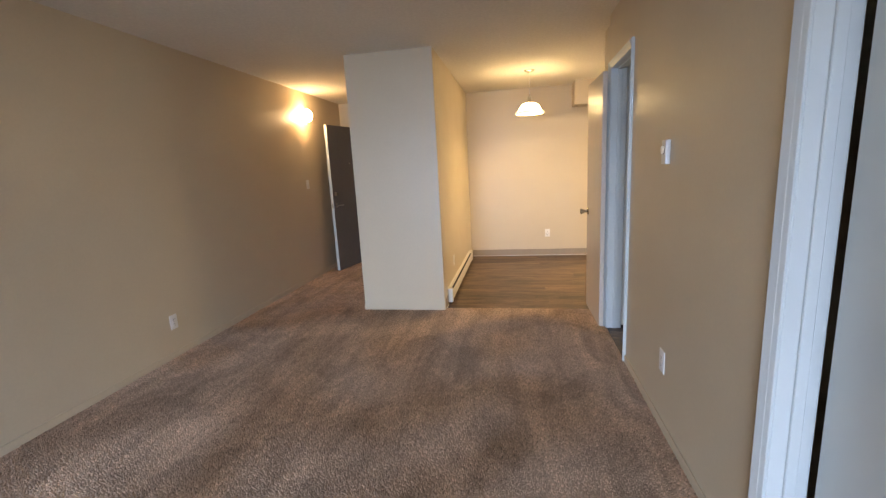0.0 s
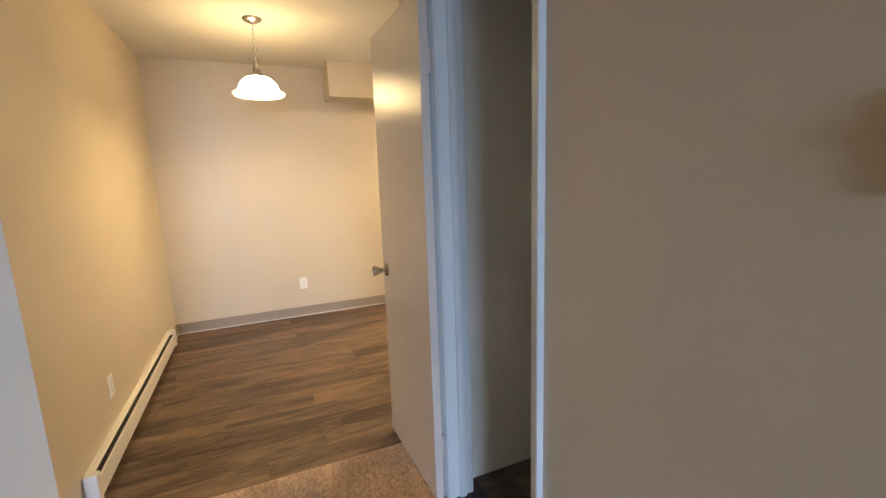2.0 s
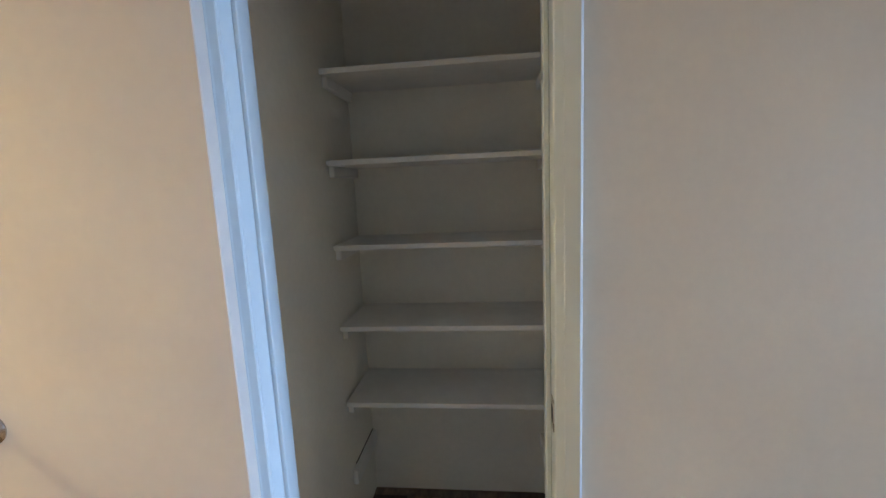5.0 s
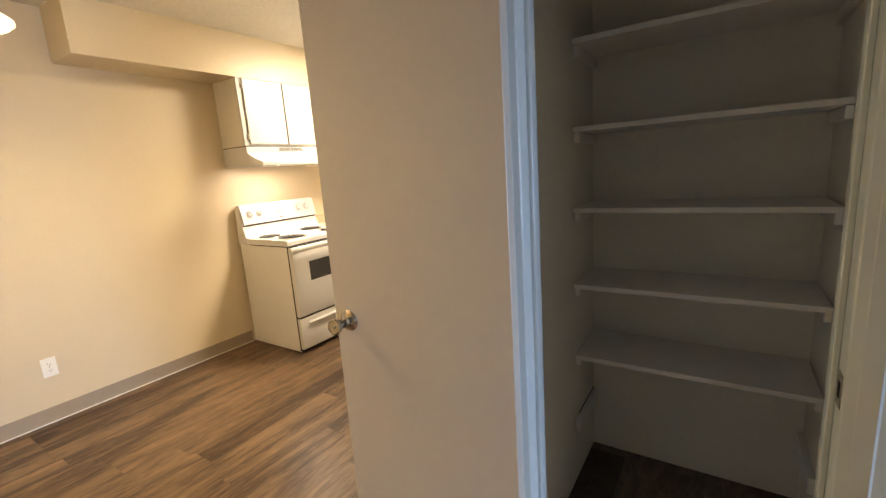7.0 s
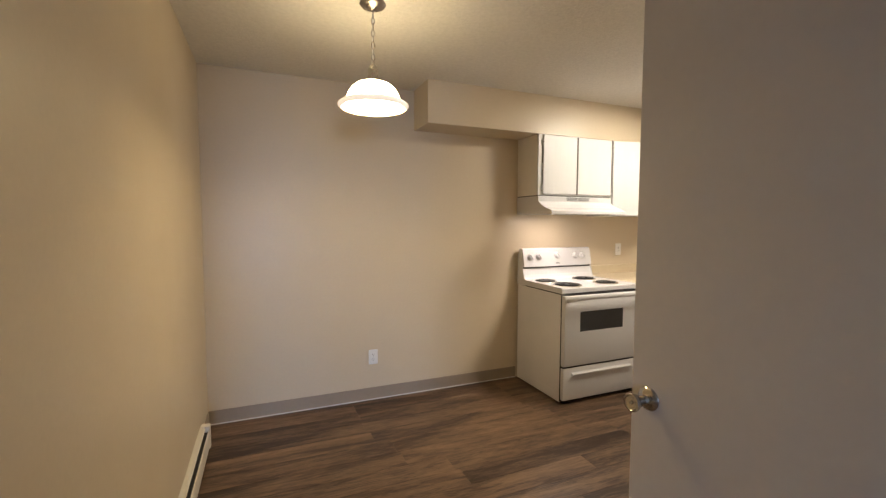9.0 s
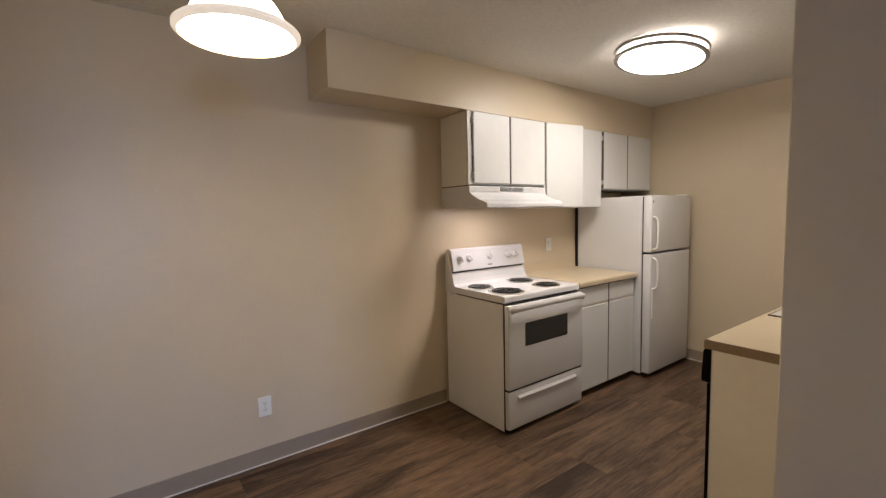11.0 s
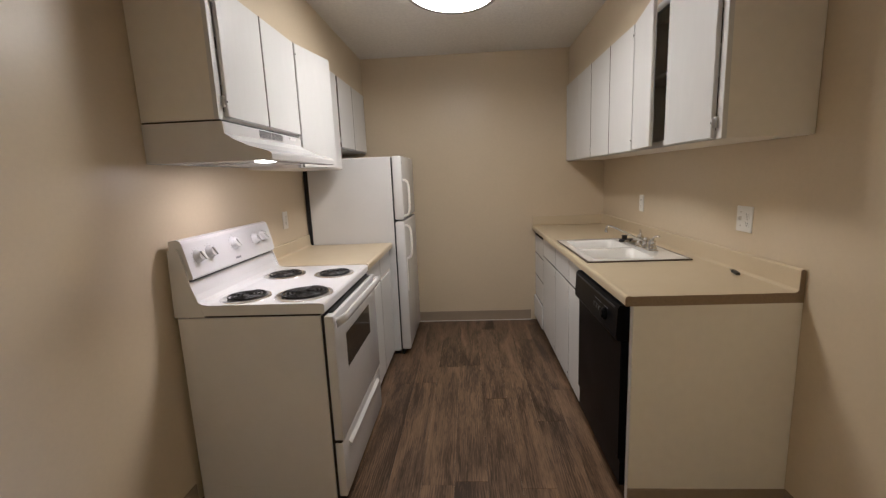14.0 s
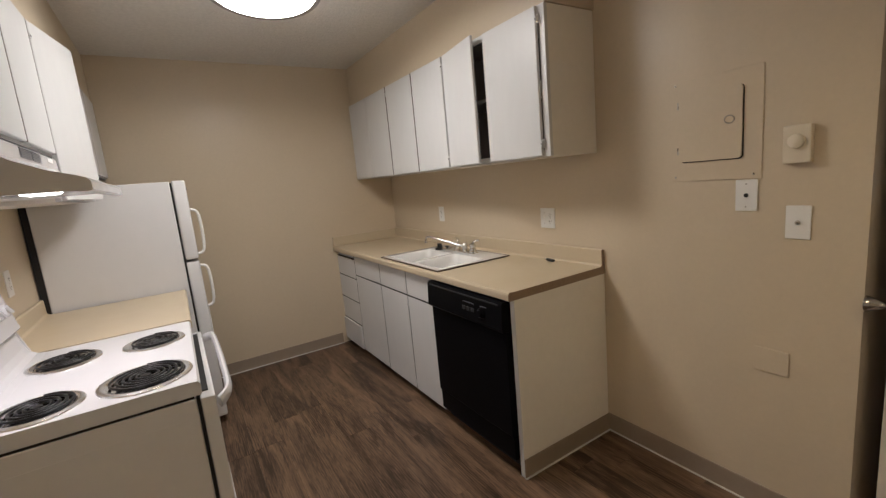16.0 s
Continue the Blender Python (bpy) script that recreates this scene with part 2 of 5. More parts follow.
tt.links.new(tr.outputs[0], tv.inputs["Value"])
old = tt.nodes["Principled BSDF"].inputs["Base Color"].links[0].from_socket
tt.links.new(old, tv.inputs["Color"])
tt.links.new(tv.outputs[0], tt.nodes["Principled BSDF"].inputs["Base Color"])
M_SUB = material("subfloor", (0.10, 0.08, 0.06), 0.9, grain=0.1)
M_CARPET = carpet_material("brown_carpet_backing", False)
M_PILE = carpet_material("brown_carpet_pile", True)
M_GLOW_WARM = material("lit_warm_glass", (0.85, 0.80, 0.70), 0.3, emit=(1.0, 0.76, 0.39), strength=PENDANT)
M_GLOW_SHADE = material("lit_shade_outside", (0.85, 0.80, 0.70), 0.3, emit=(1.0, 0.765, 0.40), strength=PENDANT * 0.32)
M_GLOW_RIM = material("lit_shade_rim", (0.80, 0.76, 0.66), 0.3, emit=(1.0, 0.80, 0.55), strength=0.6)
M_GLOW_SIDE = material("lit_diffuser_side", (0.85, 0.84, 0.80), 0.4, emit=(1.0, 0.86, 0.66), strength=KITCHEN * 0.22)
M_GLOW_SCONCE = material("lit_sconce_glass", (0.85, 0.80, 0.70), 0.3, emit=(1.0, 0.70, 0.38), strength=SCONCE)
M_GLOW_KITCHEN = material("lit_diffuser", (0.85, 0.84, 0.80), 0.4, emit=(1.0, 0.86, 0.65), strength=KITCHEN)
M_GLOW_HOOD = material("lit_hood_lens", (0.8, 0.8, 0.75), 0.3, emit=(1.0, 0.88, 0.70), strength=12.0)
M_PRINT = material("grey_print", (0.20, 0.20, 0.21), 0.5, grain=0.02)
M_PANE = material("window_glass", (0.9, 0.95, 0.95), 0.02, spec=0.5)
M_PANE.node_tree.nodes["Principled BSDF"].inputs["Transmission Weight"].default_value = 1.0


# ---------------------------------------------------------------- mesh helpers
def cube(bm, x0, y0, z0, x1, y1, z1, bevel=0.0, seg=1, m=None):
    mat = Matrix.Translation(((x0 + x1) / 2, (y0 + y1) / 2, (z0 + z1) / 2)) @ Matrix.Diagonal((abs(x1 - x0), abs(y1 - y0), abs(z1 - z0), 1))
    r = bmesh.ops.create_cube(bm, size=1, matrix=mat)
    vs = r["verts"]
    if bevel:
        es = {e for v in vs for e in v.link_edges}
        b = bmesh.ops.bevel(bm, geom=list(es), offset=bevel, segments=seg, profile=0.5, affect="EDGES")
        vs = list({v for f in b["faces"] for v in f.verts} | {v for v in vs if v.is_valid})
    if m is not None:
        bmesh.ops.transform(bm, matrix=m, verts=[v for v in vs if v.is_valid])
    return bm


def box(*a, bevel=0.0, seg=1, m=None):
    return cube(bmesh.new(), *a, bevel=bevel, seg=seg, m=m)


def prism(profile, axis, lo, hi, bevel=0.0):
    """A 2D outline swept along an axis. axis x: outline in (y, z); y: (x, z); z: (x, y)."""
    bm = bmesh.new()
    at = {"x": lambda a, b, c: (c, a, b), "y": lambda a, b, c: (a, c, b), "z": lambda a, b, c: (a, b, c)}[axis]
    low = [bm.verts.new(at(a, b, lo)) for a, b in profile]
    high = [bm.verts.new(at(a, b, hi)) for a, b in profile]
    n = len(profile)
    bm.faces.new(low)
    bm.faces.new(high[::-1])
    for i in range(n):
        bm.faces.new((low[i], high[i], high[(i + 1) % n], low[(i + 1) % n]))
    bmesh.ops.recalc_face_normals(bm, faces=bm.faces)
    if bevel:
        bmesh.ops.bevel(bm, geom=list(bm.edges), offset=bevel, segments=2, profile=0.5, affect="EDGES")
    return bm


def lathe(profile, seg=32, m=None, close=False):
    """Turns (radius, height) round z."""
    bm = bmesh.new()
    rings = []
    for r, z in profile:
        if r < 1e-5:
            rings.append([bm.verts.new((0, 0, z))])
        else:
            rings.append([bm.verts.new((r * math.cos(k * math.tau / seg), r * math.sin(k * math.tau / seg), z)) for k in range(seg)])
    pairs = list(zip(rings, rings[1:])) + ([(rings[-1], rings[0])] if close else [])
    for a, b in pairs:
        for k in range(seg):
            p = [a[k % len(a)], a[(k + 1) % len(a)], b[(k + 1) % len(b)], b[k % len(b)]]
            q = []
            for v in p:
                if v not in q:
                    q.append(v)
            if len(q) > 2:
                bm.faces.new(q)
    bmesh.ops.recalc_face_normals(bm, faces=bm.faces)
    if m is not None:
        bmesh.ops.transform(bm, matrix=m, verts=bm.verts)
    return bm


def tube(points, radius, seg=10, closed=False, bm=None):
    """A round bar through points."""
    bm = bm or bmesh.new()
    pts = [Vector(p) for p in points]
    n = len(pts)
    rings = []
    for i, p in enumerate(pts):
        a = pts[(i - 1) % n] if closed or i else pts[0]
        b = pts[(i + 1) % n] if closed or i < n - 1 else pts[-1]
        d = (b - a).normalized()
        up = Vector((0, 0, 1)) if abs(d.z) < 0.95 else Vector((1, 0, 0))
        u = d.cross(up).normalized()
        w = u.cross(d)
        rings.append([bm.verts.new(p + radius * (math.cos(k * math.tau / seg) * u + math.sin(k * math.tau / seg) * w)) for k in range(seg)])
    for i in range(n if closed else n - 1):
        a, b = rings[i], rings[(i + 1) % n]
        for k in range(seg):
            bm.faces.new((a[k], a[(k + 1) % seg], b[(k + 1) % seg], b[k]))
    if not closed:
        bm.faces.new(rings[0][::-1])
        bm.faces.new(rings[-1])
    return bm


def curve_points(points, steps=6):
    """A smooth line through points."""
    p = [Vector(q) for q in points]
    out = []
    for i in range(len(p) - 1):
        a, b, c, d = p[max(i - 1, 0)], p[i], p[i + 1], p[min(i + 2, len(p) - 1)]
        for k in range(steps):
            t = k / steps
            out.append(0.5 * (2 * b + (c - a) * t + (2 * a - 5 * b + 4 * c - d) * t * t + (3 * b - a - 3 * c + d) * t ** 3))
    return out + [p[-1]]


def mesh_of(name, bm, mat, smooth=False):
    me = bpy.data.meshes.new(name)
    if smooth:
        for f in bm.faces:
            f.smooth = True
        for e in bm.edges:
            if len(e.link_faces) == 2 and e.calc_face_angle(0) > 0.7:
                e.smooth = False
    bm.to_mesh(me)
    bm.free()
    me.materials.append(mat)
    return me


def setting(name, bm, mat, label="", category="wall"):
    return tagged(new(name, mesh_of(name, bm, mat)), label, category, kind="structure")


def thing(name, at, label, category, group=""):
    e = new(name)
    e.empty_display_size = 0.05
    e.location = at
    return tagged(e, label, category, group)


def part(name, bm, mat, parent, label="", smooth=False):
    """One mesh, given in world places, under a thing or under a part."""
    ob = new(name, mesh_of(name, bm, mat, smooth))
    ob.parent = parent
    base, p = Vector((0, 0, 0)), parent
    while p:
        base += p.location
        p = p.parent
    ob.location = -base
    return tagged(ob, label)


def along(a, b, z):
    """A pose whose x runs from a to b on the plan."""
    return Matrix.Translation((a[0], a[1], z)) @ Matrix.Rotation(math.atan2(b[1] - a[1], b[0] - a[0]), 4, "Z")


# ---------------------------------------------------------------- the plan
CZ = 2.44                     # ceiling
XW, XD, XE = -3.43, -1.435, 3.390   # living room west wall, dining west wall, kitchen end wall
YN, YS, YV, YP = 6.80, 4.34, 4.30, 4.237   # north wall, kitchen south wall, carpet edge, partition face

setting("floor", box(XW - 0.2, YB - 0.2, -0.12, XE + 0.2, 7.2, -0.004), M_SUB, "bare subfloor under carpet and vinyl planks", "floor")
setting("ceiling", box(XW - 0.2, YB - 0.2, CZ, XE + 0.2, 7.2, CZ + 0.1), M_CEIL, "off-white textured ceiling", "ceiling")
setting("wall_west", box(XW - 0.12, YB - 0.12, -0.01, XW, 7.1, CZ), M_WALL, "long beige satin painted wall")
bm = box(0, YB, -0.01, 0.11, 0.745, CZ)
cube(bm, 0, 0.745, 2.07, 0.11, 1.55, CZ)
cube(bm, 0, 1.55, -0.01, 0.11, 3.215, CZ)
cube(bm, 0, 3.215, 2.065, 0.11, 3.845, CZ)
cube(bm, 0, 3.845, -0.01, 0.11, 3.917, CZ)
setting("wall_east", bm, M_WALL, "beige painted wall with a closet and a door opening")
setting("wall_kitchen_south", box(0.045, 3.917, -0.01, XE + 0.12, YS, CZ), M_WALL, "beige painted kitchen wall behind sink counter")
setting("wall_kitchen_east", box(XE, YS, -0.01, XE + 0.12, YN, CZ), M_WALL, "beige painted end wall of the galley kitchen")
setting("wall_north", box(XD, YN, -0.01, XE + 0.12, YN + 0.12, CZ), M_WALL, "beige painted wall behind stove and dining corner")
bm = box(-2.258, YP, -0.01, XD, 5.50, CZ)
cube(bm, -1.55, 5.50, -0.01, XD, 6.92, CZ)
setting("wall_partition", bm, M_WALL, "freestanding beige painted partition block between hall and dining corner")
bm = box(XW, 6.85, -0.01, -3.08, 6.95, CZ)
cube(bm, -3.08, 6.85, 2.06, -2.13, 6.95, CZ)
cube(bm, -2.13, 6.85, -0.01, -1.55, 6.95, CZ)
setting("wall_hall", bm, M_WALL, "beige painted hall wall with the entry opening")
setting("wall_corridor", box(-3.3, 7.05, -0.01, -1.9, 7.12, CZ), M_WALL, "plain corridor wall beyond the entry")
bm = box(XW, YB - 0.12, -0.01, -2.90, YB, CZ)
cube(bm, -0.60, YB - 0.12, -0.01, 0.11, YB, CZ)
cube(bm, -2.90, YB - 0.12, -0.01, -0.60, YB, 0.35)
cube(bm, -2.90, YB - 0.12, 2.12, -0.60, YB, CZ)
setting("wall_south", bm, M_WALL, "beige painted window wall")
bm = box(0.97, 3.04, -0.01, 1.05, 3.917, CZ)
cube(bm, 0.11, 3.04, -0.01, 0.97, 3.135, CZ)
setting("wall_closet", bm, M_CLOSET, "off-white closet back and side walls")
bm = box(0.112, 3.905, 0, 0.97, 3.9165, CZ)
setting("wall_closet_lining", bm, M_CLOSET, "off-white closet side lining")
bm = box(0.85, 0.40, -0.01, 0.95, 1.90, CZ)
cube(bm, 0.11, 0.40, -0.01, 0.85, 0.48, CZ)
cube(bm, 0.11, 1.82, -0.01, 0.85, 1.90, CZ)
setting("wall_side_room", bm, M_WALL, "plain walls of the dim side room")
setting("soffit", box(0.065, 6.485, 2.13, XE, YN, CZ), M_WALL, "beige boxed soffit above the stove cabinets", "soffit")
setting("soffit", box(1.03, YS, 2.128, XE, 4.656, CZ), M_WALL, "beige boxed soffit above the sink cabinets", "soffit")

# window behind the start, source of the daylight
win = thing("window_1", (-1.75, YB - 0.06, 0.35), "white framed living room window, daylit", "window")
win["kind"] = "structure"
bm = box(-2.90, YB - 0.10, 0.35, -2.84, YB - 0.03, 2.12, bevel=0.004)
for a in ((-0.66, 0.35, -0.60, 2.12), (-2.84, 0.35, -0.66, 0.41), (-2.84, 2.06, -0.66, 2.12), (-1.78, 0.41, -1.72, 2.06)):
    cube(bm, a[0], YB - 0.10, a[1], a[2], YB - 0.03, a[3], bevel=0.004)
part("window_frame", bm, M_TRIM, win)
part("window_sill", box(-2.95, YB - 0.03, 0.32, -0.55, YB + 0.05, 0.35, bevel=0.004), M_TRIM, win)
for a, b in ((-2.84, -1.78), (-1.72, -0.66)):
    pane = part("pane", box(a, YB - 0.07, 0.41, b, YB - 0.064, 2.06), M_PANE, win)
    pane.visible_shadow = False


# ---------------------------------------------------------------- trim
def base_run(name, runs, h, d, mat, label, caulk=False):
    """Baseboards: each run is x0, y0, x1, y1 and the side that it stands off to."""
    for x0, y0, x1, y1, nx, ny in runs:
        top = 0.004
        bm = box(min(x0, x1, x0 + nx * d, x1 + nx * d), min(y0, y1, y0 + ny * d, y1 + ny * d), -0.002,
                 max(x0, x1, x0 + nx * d, x1 + nx * d), max(y0, y1, y0 + ny * d, y1 + ny * d), h, bevel=0.002)
        ob = setting(name, bm, mat, label, "baseboard")
        if caulk:
            e = d + 0.006
            part("caulk_line", box(min(x0, x1, x0 + nx * e, x1 + nx * e), min(y0, y1, y0 + ny * e, y1 + ny * e), 0.0,
                                   max(x0, x1, x0 + nx * e, x1 + nx * e), max(y0, y1, y0 + ny * e, y1 + ny * e), top + 0.005), M_CAULK, ob)


base_run("baseboard", [(XW, YB, XW, 6.85, 1, 0), (0, YB, 0, 0.715, -1, 0), (0, 1.580, 0, 3.183, -1, 0), (-2.258, YP, -2.258, 5.5, -1, 0)],
         0.055, 0.009, M_WALL, "low baseboard painted beige like the wall")
base_run("baseboard", [(XD, YN, 1.03, YN, 0, -1), (XD, YV, XD, 4.42, 1, 0), (XD, 6.47, XD, YN, 1, 0), (3.29, YN, XE, YN, 0, -1),
                       (XE, 5.0, XE, YN, -1, 0), (0.045, YS, 1.012, YS, 0, 1), (1.012, YS, 1.012, 4.957, -1, 0)],
         0.10, 0.006, M_BASE, "taupe vinyl cove base with a white caulk line", True)


def casing(name, y0, y1, top, depth, label):
    """Door casing and jamb in the east wall, opening from y0 to y1."""
    ob = thing(name, (0.05, (y0 + y1) / 2, 0), label, "door frame")
    ob["kind"] = "structure"
    w = 0.048

    def profile(inner, out):
        """Ranch casing: thin at the opening, thick at its outer edge."""
        return [(0.0, inner), (-0.0045, inner), (-0.0065, inner + out * 0.002), (-0.0110, inner + out * 0.016), (-0.0125, inner + out * 0.018),
                (-0.0185, inner + out * 0.038), (-0.0200, inner + out * 0.043), (-0.0185, inner + out * 0.047), (-0.0150, inner + out * w), (0.0, inner + out * w)]
    part("side_casing", prism([(x, y) for x, y in profile(y0, -1)], "z", 0.0, top + w), M_TRIM, ob)
    part("side_casing", prism([(x, y) for x, y in profile(y1, 1)], "z", 0.0, top + w), M_TRIM, ob)
    part("head_casing", prism([(x, z) for x, z in profile(top, 1)], "y", y0 + 0.0003, y1 - 0.0003), M_TRIM, ob)
    for ya, yb in ((y0 - 0.019, y0), (y1, y1 + 0.019)):
        part("jamb", box(0.001, ya, 0, depth, yb, top, bevel=0.002), M_TRIM, ob)
    part("jamb", box(0.001, y0, top, depth, y1, top + 0.018, bevel=0.002), M_TRIM, ob)
    for ya, yb in ((y0, y0 + 0.011), (y1 - 0.011, y1)):
        part("door_stop", box(0.045, ya, 0, 0.075, yb, top - 0.011, bevel=0.002), M_TRIM, ob)
    part("door_stop", box(0.045, y0, top - 0.011, 0.075, y1, top, bevel=0.002), M_TRIM, ob)
    return ob


closet_frame = casing("door_frame_1", 3.233, 3.827, 2.047, 0.112, "white glossy door casing and jamb of the closet")
plate = part("strike_plate", box(0.006, 3.2325, 0.89, 0.038, 3.2348, 0.955, bevel=0.0008), M_NICKEL, closet_frame, "dull nickel strike plate")
part("strike_hole", box(0.014, 3.2344, 0.908, 0.030, 3.2354, 0.938), M_DARK, plate)
side_frame = casing("door_frame_2", 0.765, 1.530, 2.05, 0.112, "white glossy door casing of the side room")


def knob(parent, m, side):
    """A round passage knob on a rose, out along the face's normal."""
    t = m @ Matrix.Rotation(radians(90 * side), 4, "X")
    k = part("door_knob", lathe([(0, 0), (0.0325, 0), (0.0335, 0.003), (0.031, 0.007), (0.020, 0.011), (0.0125, 0.014), (0.0105, 0.020), (0.0108, 0.028), (0.0140, 0.036),
                                 (0.0195, 0.048), (0.0245, 0.060), (0.0255, 0.065), (0.0245, 0.0685), (0.0205, 0.0695), (0.0185, 0.0675), (0, 0.0665)], 32, t), M_KNOB, parent, "satin nickel tulip door knob", True)
    part("lock_button", lathe([(0, 0.0670), (0.0045, 0.0670), (0.0045, 0.0705), (0, 0.0708)], 12, t), M_NICKEL, k)


def hinge(parent, m, zs):
    for z in zs:
        bm = lathe([(0, -0.044), (0.0065, -0.044), (0.0065, 0.044), (0, 0.044)], 10, m @ Matrix.Translation((0, 0, z)))
        cube(bm, -0.032, -0.0012, z - 0.043, 0.0, 0.0012, z + 0.043, m=m)
        cube(bm, 0.0, -0.0012, z - 0.043, 0.028, 0.0012, z + 0.043, m=m)
        part("hinge", bm, M_PAINTED_METAL, parent, "painted-over butt hinge")


# closet door, swung right back past the corner
a, b = (-0.060, 3.837), (-0.072, 4.440)
door = thing("door_1", (a[0], a[1], 0), "open cream painted flat closet door swung back against the wall corner", "door")
door["kind"] = "structure"
m = along(a, b, 0)
part("door_leaf", box(0, -0.035, 0.012, 0.604, 0, 2.035, bevel=0.002, m=m), M_LEAF, door)
knob(door, m @ Matrix.Translation((0.545, 0.0, 0.922)), -1)
knob(door, m @ Matrix.Translation((0.545, -0.035, 0.922)), 1)
part("latch_plate", box(0.6035, -0.030, 0.893, 0.606, -0.005, 0.951, m=m), M_NICKEL, door)
hinge(door, along((-0.0235, 3.8305), (-0.0235, 3.9), 0), (0.27, 1.79))

# side room door, nearly shut
door2 = thing("door_2", (0.10, 0.80, 0), "white painted flat side room door standing slightly ajar", "door")
door2["kind"] = "structure"
m = along((0.082, 0.769), (0.108, 1.517), 0)
part("door_leaf", box(0, -0.035, 0.012, 0.726, 0, 2.035, bevel=0.002, m=m), M_TRIM, door2)

# entry door, open against the hall
a, b = (-3.075, 6.84), (-3.285, 5.915)
door3 = thing("door_3", (a[0], a[1], 0), "open dark grey entry door with lever handle and deadbolt", "door")
door3["kind"] = "structure"
m = along(b, a, 0)
part("door_leaf", box(0.004, -0.044, 0.012, 0.945, 0, 2.04, bevel=0.002, m=m), M_GREY_DOOR, door3)
part("door_edge", box(0, -0.042, 0.013, 0.0045, -0.002, 2.039, m=m), M_TRIM, door3, "white painted door edge")
for side, y in ((-1, -0.044), (1, 0.0)):
    f = m @ Matrix.Translation((0.065, y, 0.94)) @ Matrix.Rotation(radians(-90 * side), 4, "X")
    lever = part("lever_handle", lathe([(0, 0), (0.027, 0), (0.027, 0.010), (0.010, 0.013), (0.010, 0.045), (0, 0.046)], 20, f), M_NICKEL, door3, "satin nickel lever handle", True)
    part("lever", tube([m @ Vector((0.065, y + side * 0.042, 0.94)), m @ Vector((0.12, y + side * 0.047, 0.94)), m @ Vector((0.17, y + side * 0.043, 0.938))], 0.008), M_NICKEL, lever, "", True)
f = m @ Matrix.Translation((0.065, -0.044, 1.10)) @ Matrix.Rotation(radians(90), 4, "X")
part("deadbolt", lathe([(0, 0), (0.029, 0), (0.027, 0.012), (0.012, 0.014), (0.011, 0.028), (0, 0.029)], 20, f), M_NICKEL, door3, "satin nickel deadbolt", True)
part("latch_plate", box(-0.0012, -0.034, 0.91, 0.001, -0.010, 0.97, m=m), M_NICKEL, door3)
part("peephole", lathe([(0, 0), (0.009, 0), (0.008, 0.004), (0, 0.004)], 12, m @ Matrix.Translation((0.46, -0.044, 1.52)) @ Matrix.Rotation(radians(90), 4, "X")), M_NICKEL, door3)


# ---------------------------------------------------------------- closet shelves
def closet_shelf(z, label):
    s = thing("closet_shelf", (0.82, 3.52, z - 0.02), label, "shelf", "shelves in the closet")
    part("board", box(0.664, 3.140, z - 0.019, 0.968, 3.902, z, bevel=0.0025, seg=2), M_SHELF, s)
    for ya, yb in ((3.884, 3.9045), (3.1355, 3.156)):
        part("cleat", box(0.69, ya, z - 0.058, 0.967, yb, z - 0.0195, bevel=0.003), M_SHELF, s)


for z, txt in ((1.782, "topmost white painted closet shelf board on cleats"), (1.480, "white painted closet shelf board on wall cleats"), (1.183, "white painted closet shelf board on wall cleats"),
               (0.884, "white painted closet shelf board on wall cleats"), (0.588, "lowest white painted closet shelf board on cleats")):
    closet_shelf(z, txt)
cl = thing("shelf_cleat", (0.82, 3.895, 0.25), "bare white painted shelf cleat screwed to the closet wall", "cleat", "bare cleats")
part("cleat_board", box(0.68, 3.884, 0.235, 0.967, 3.9045, 0.295, bevel=0.003), M_SHELF, cl)
# thin dark strip painted in for the shade of the slight gap
part("gap", box(0.72, 3.9020, 0.2952, 0.967, 3.9046, 0.2985), M_DARK, cl, "dark strip for the shade above the cleat")
cl = thing("shelf_cleat", (0.82, 3.145, 0.25), "bare white painted shelf cleat screwed to the closet wall", "cleat", "bare cleats")
part("cleat_board", box(0.68, 3.1355, 0.235, 0.967, 3.156, 0.295, bevel=0.003), M_SHELF, cl)


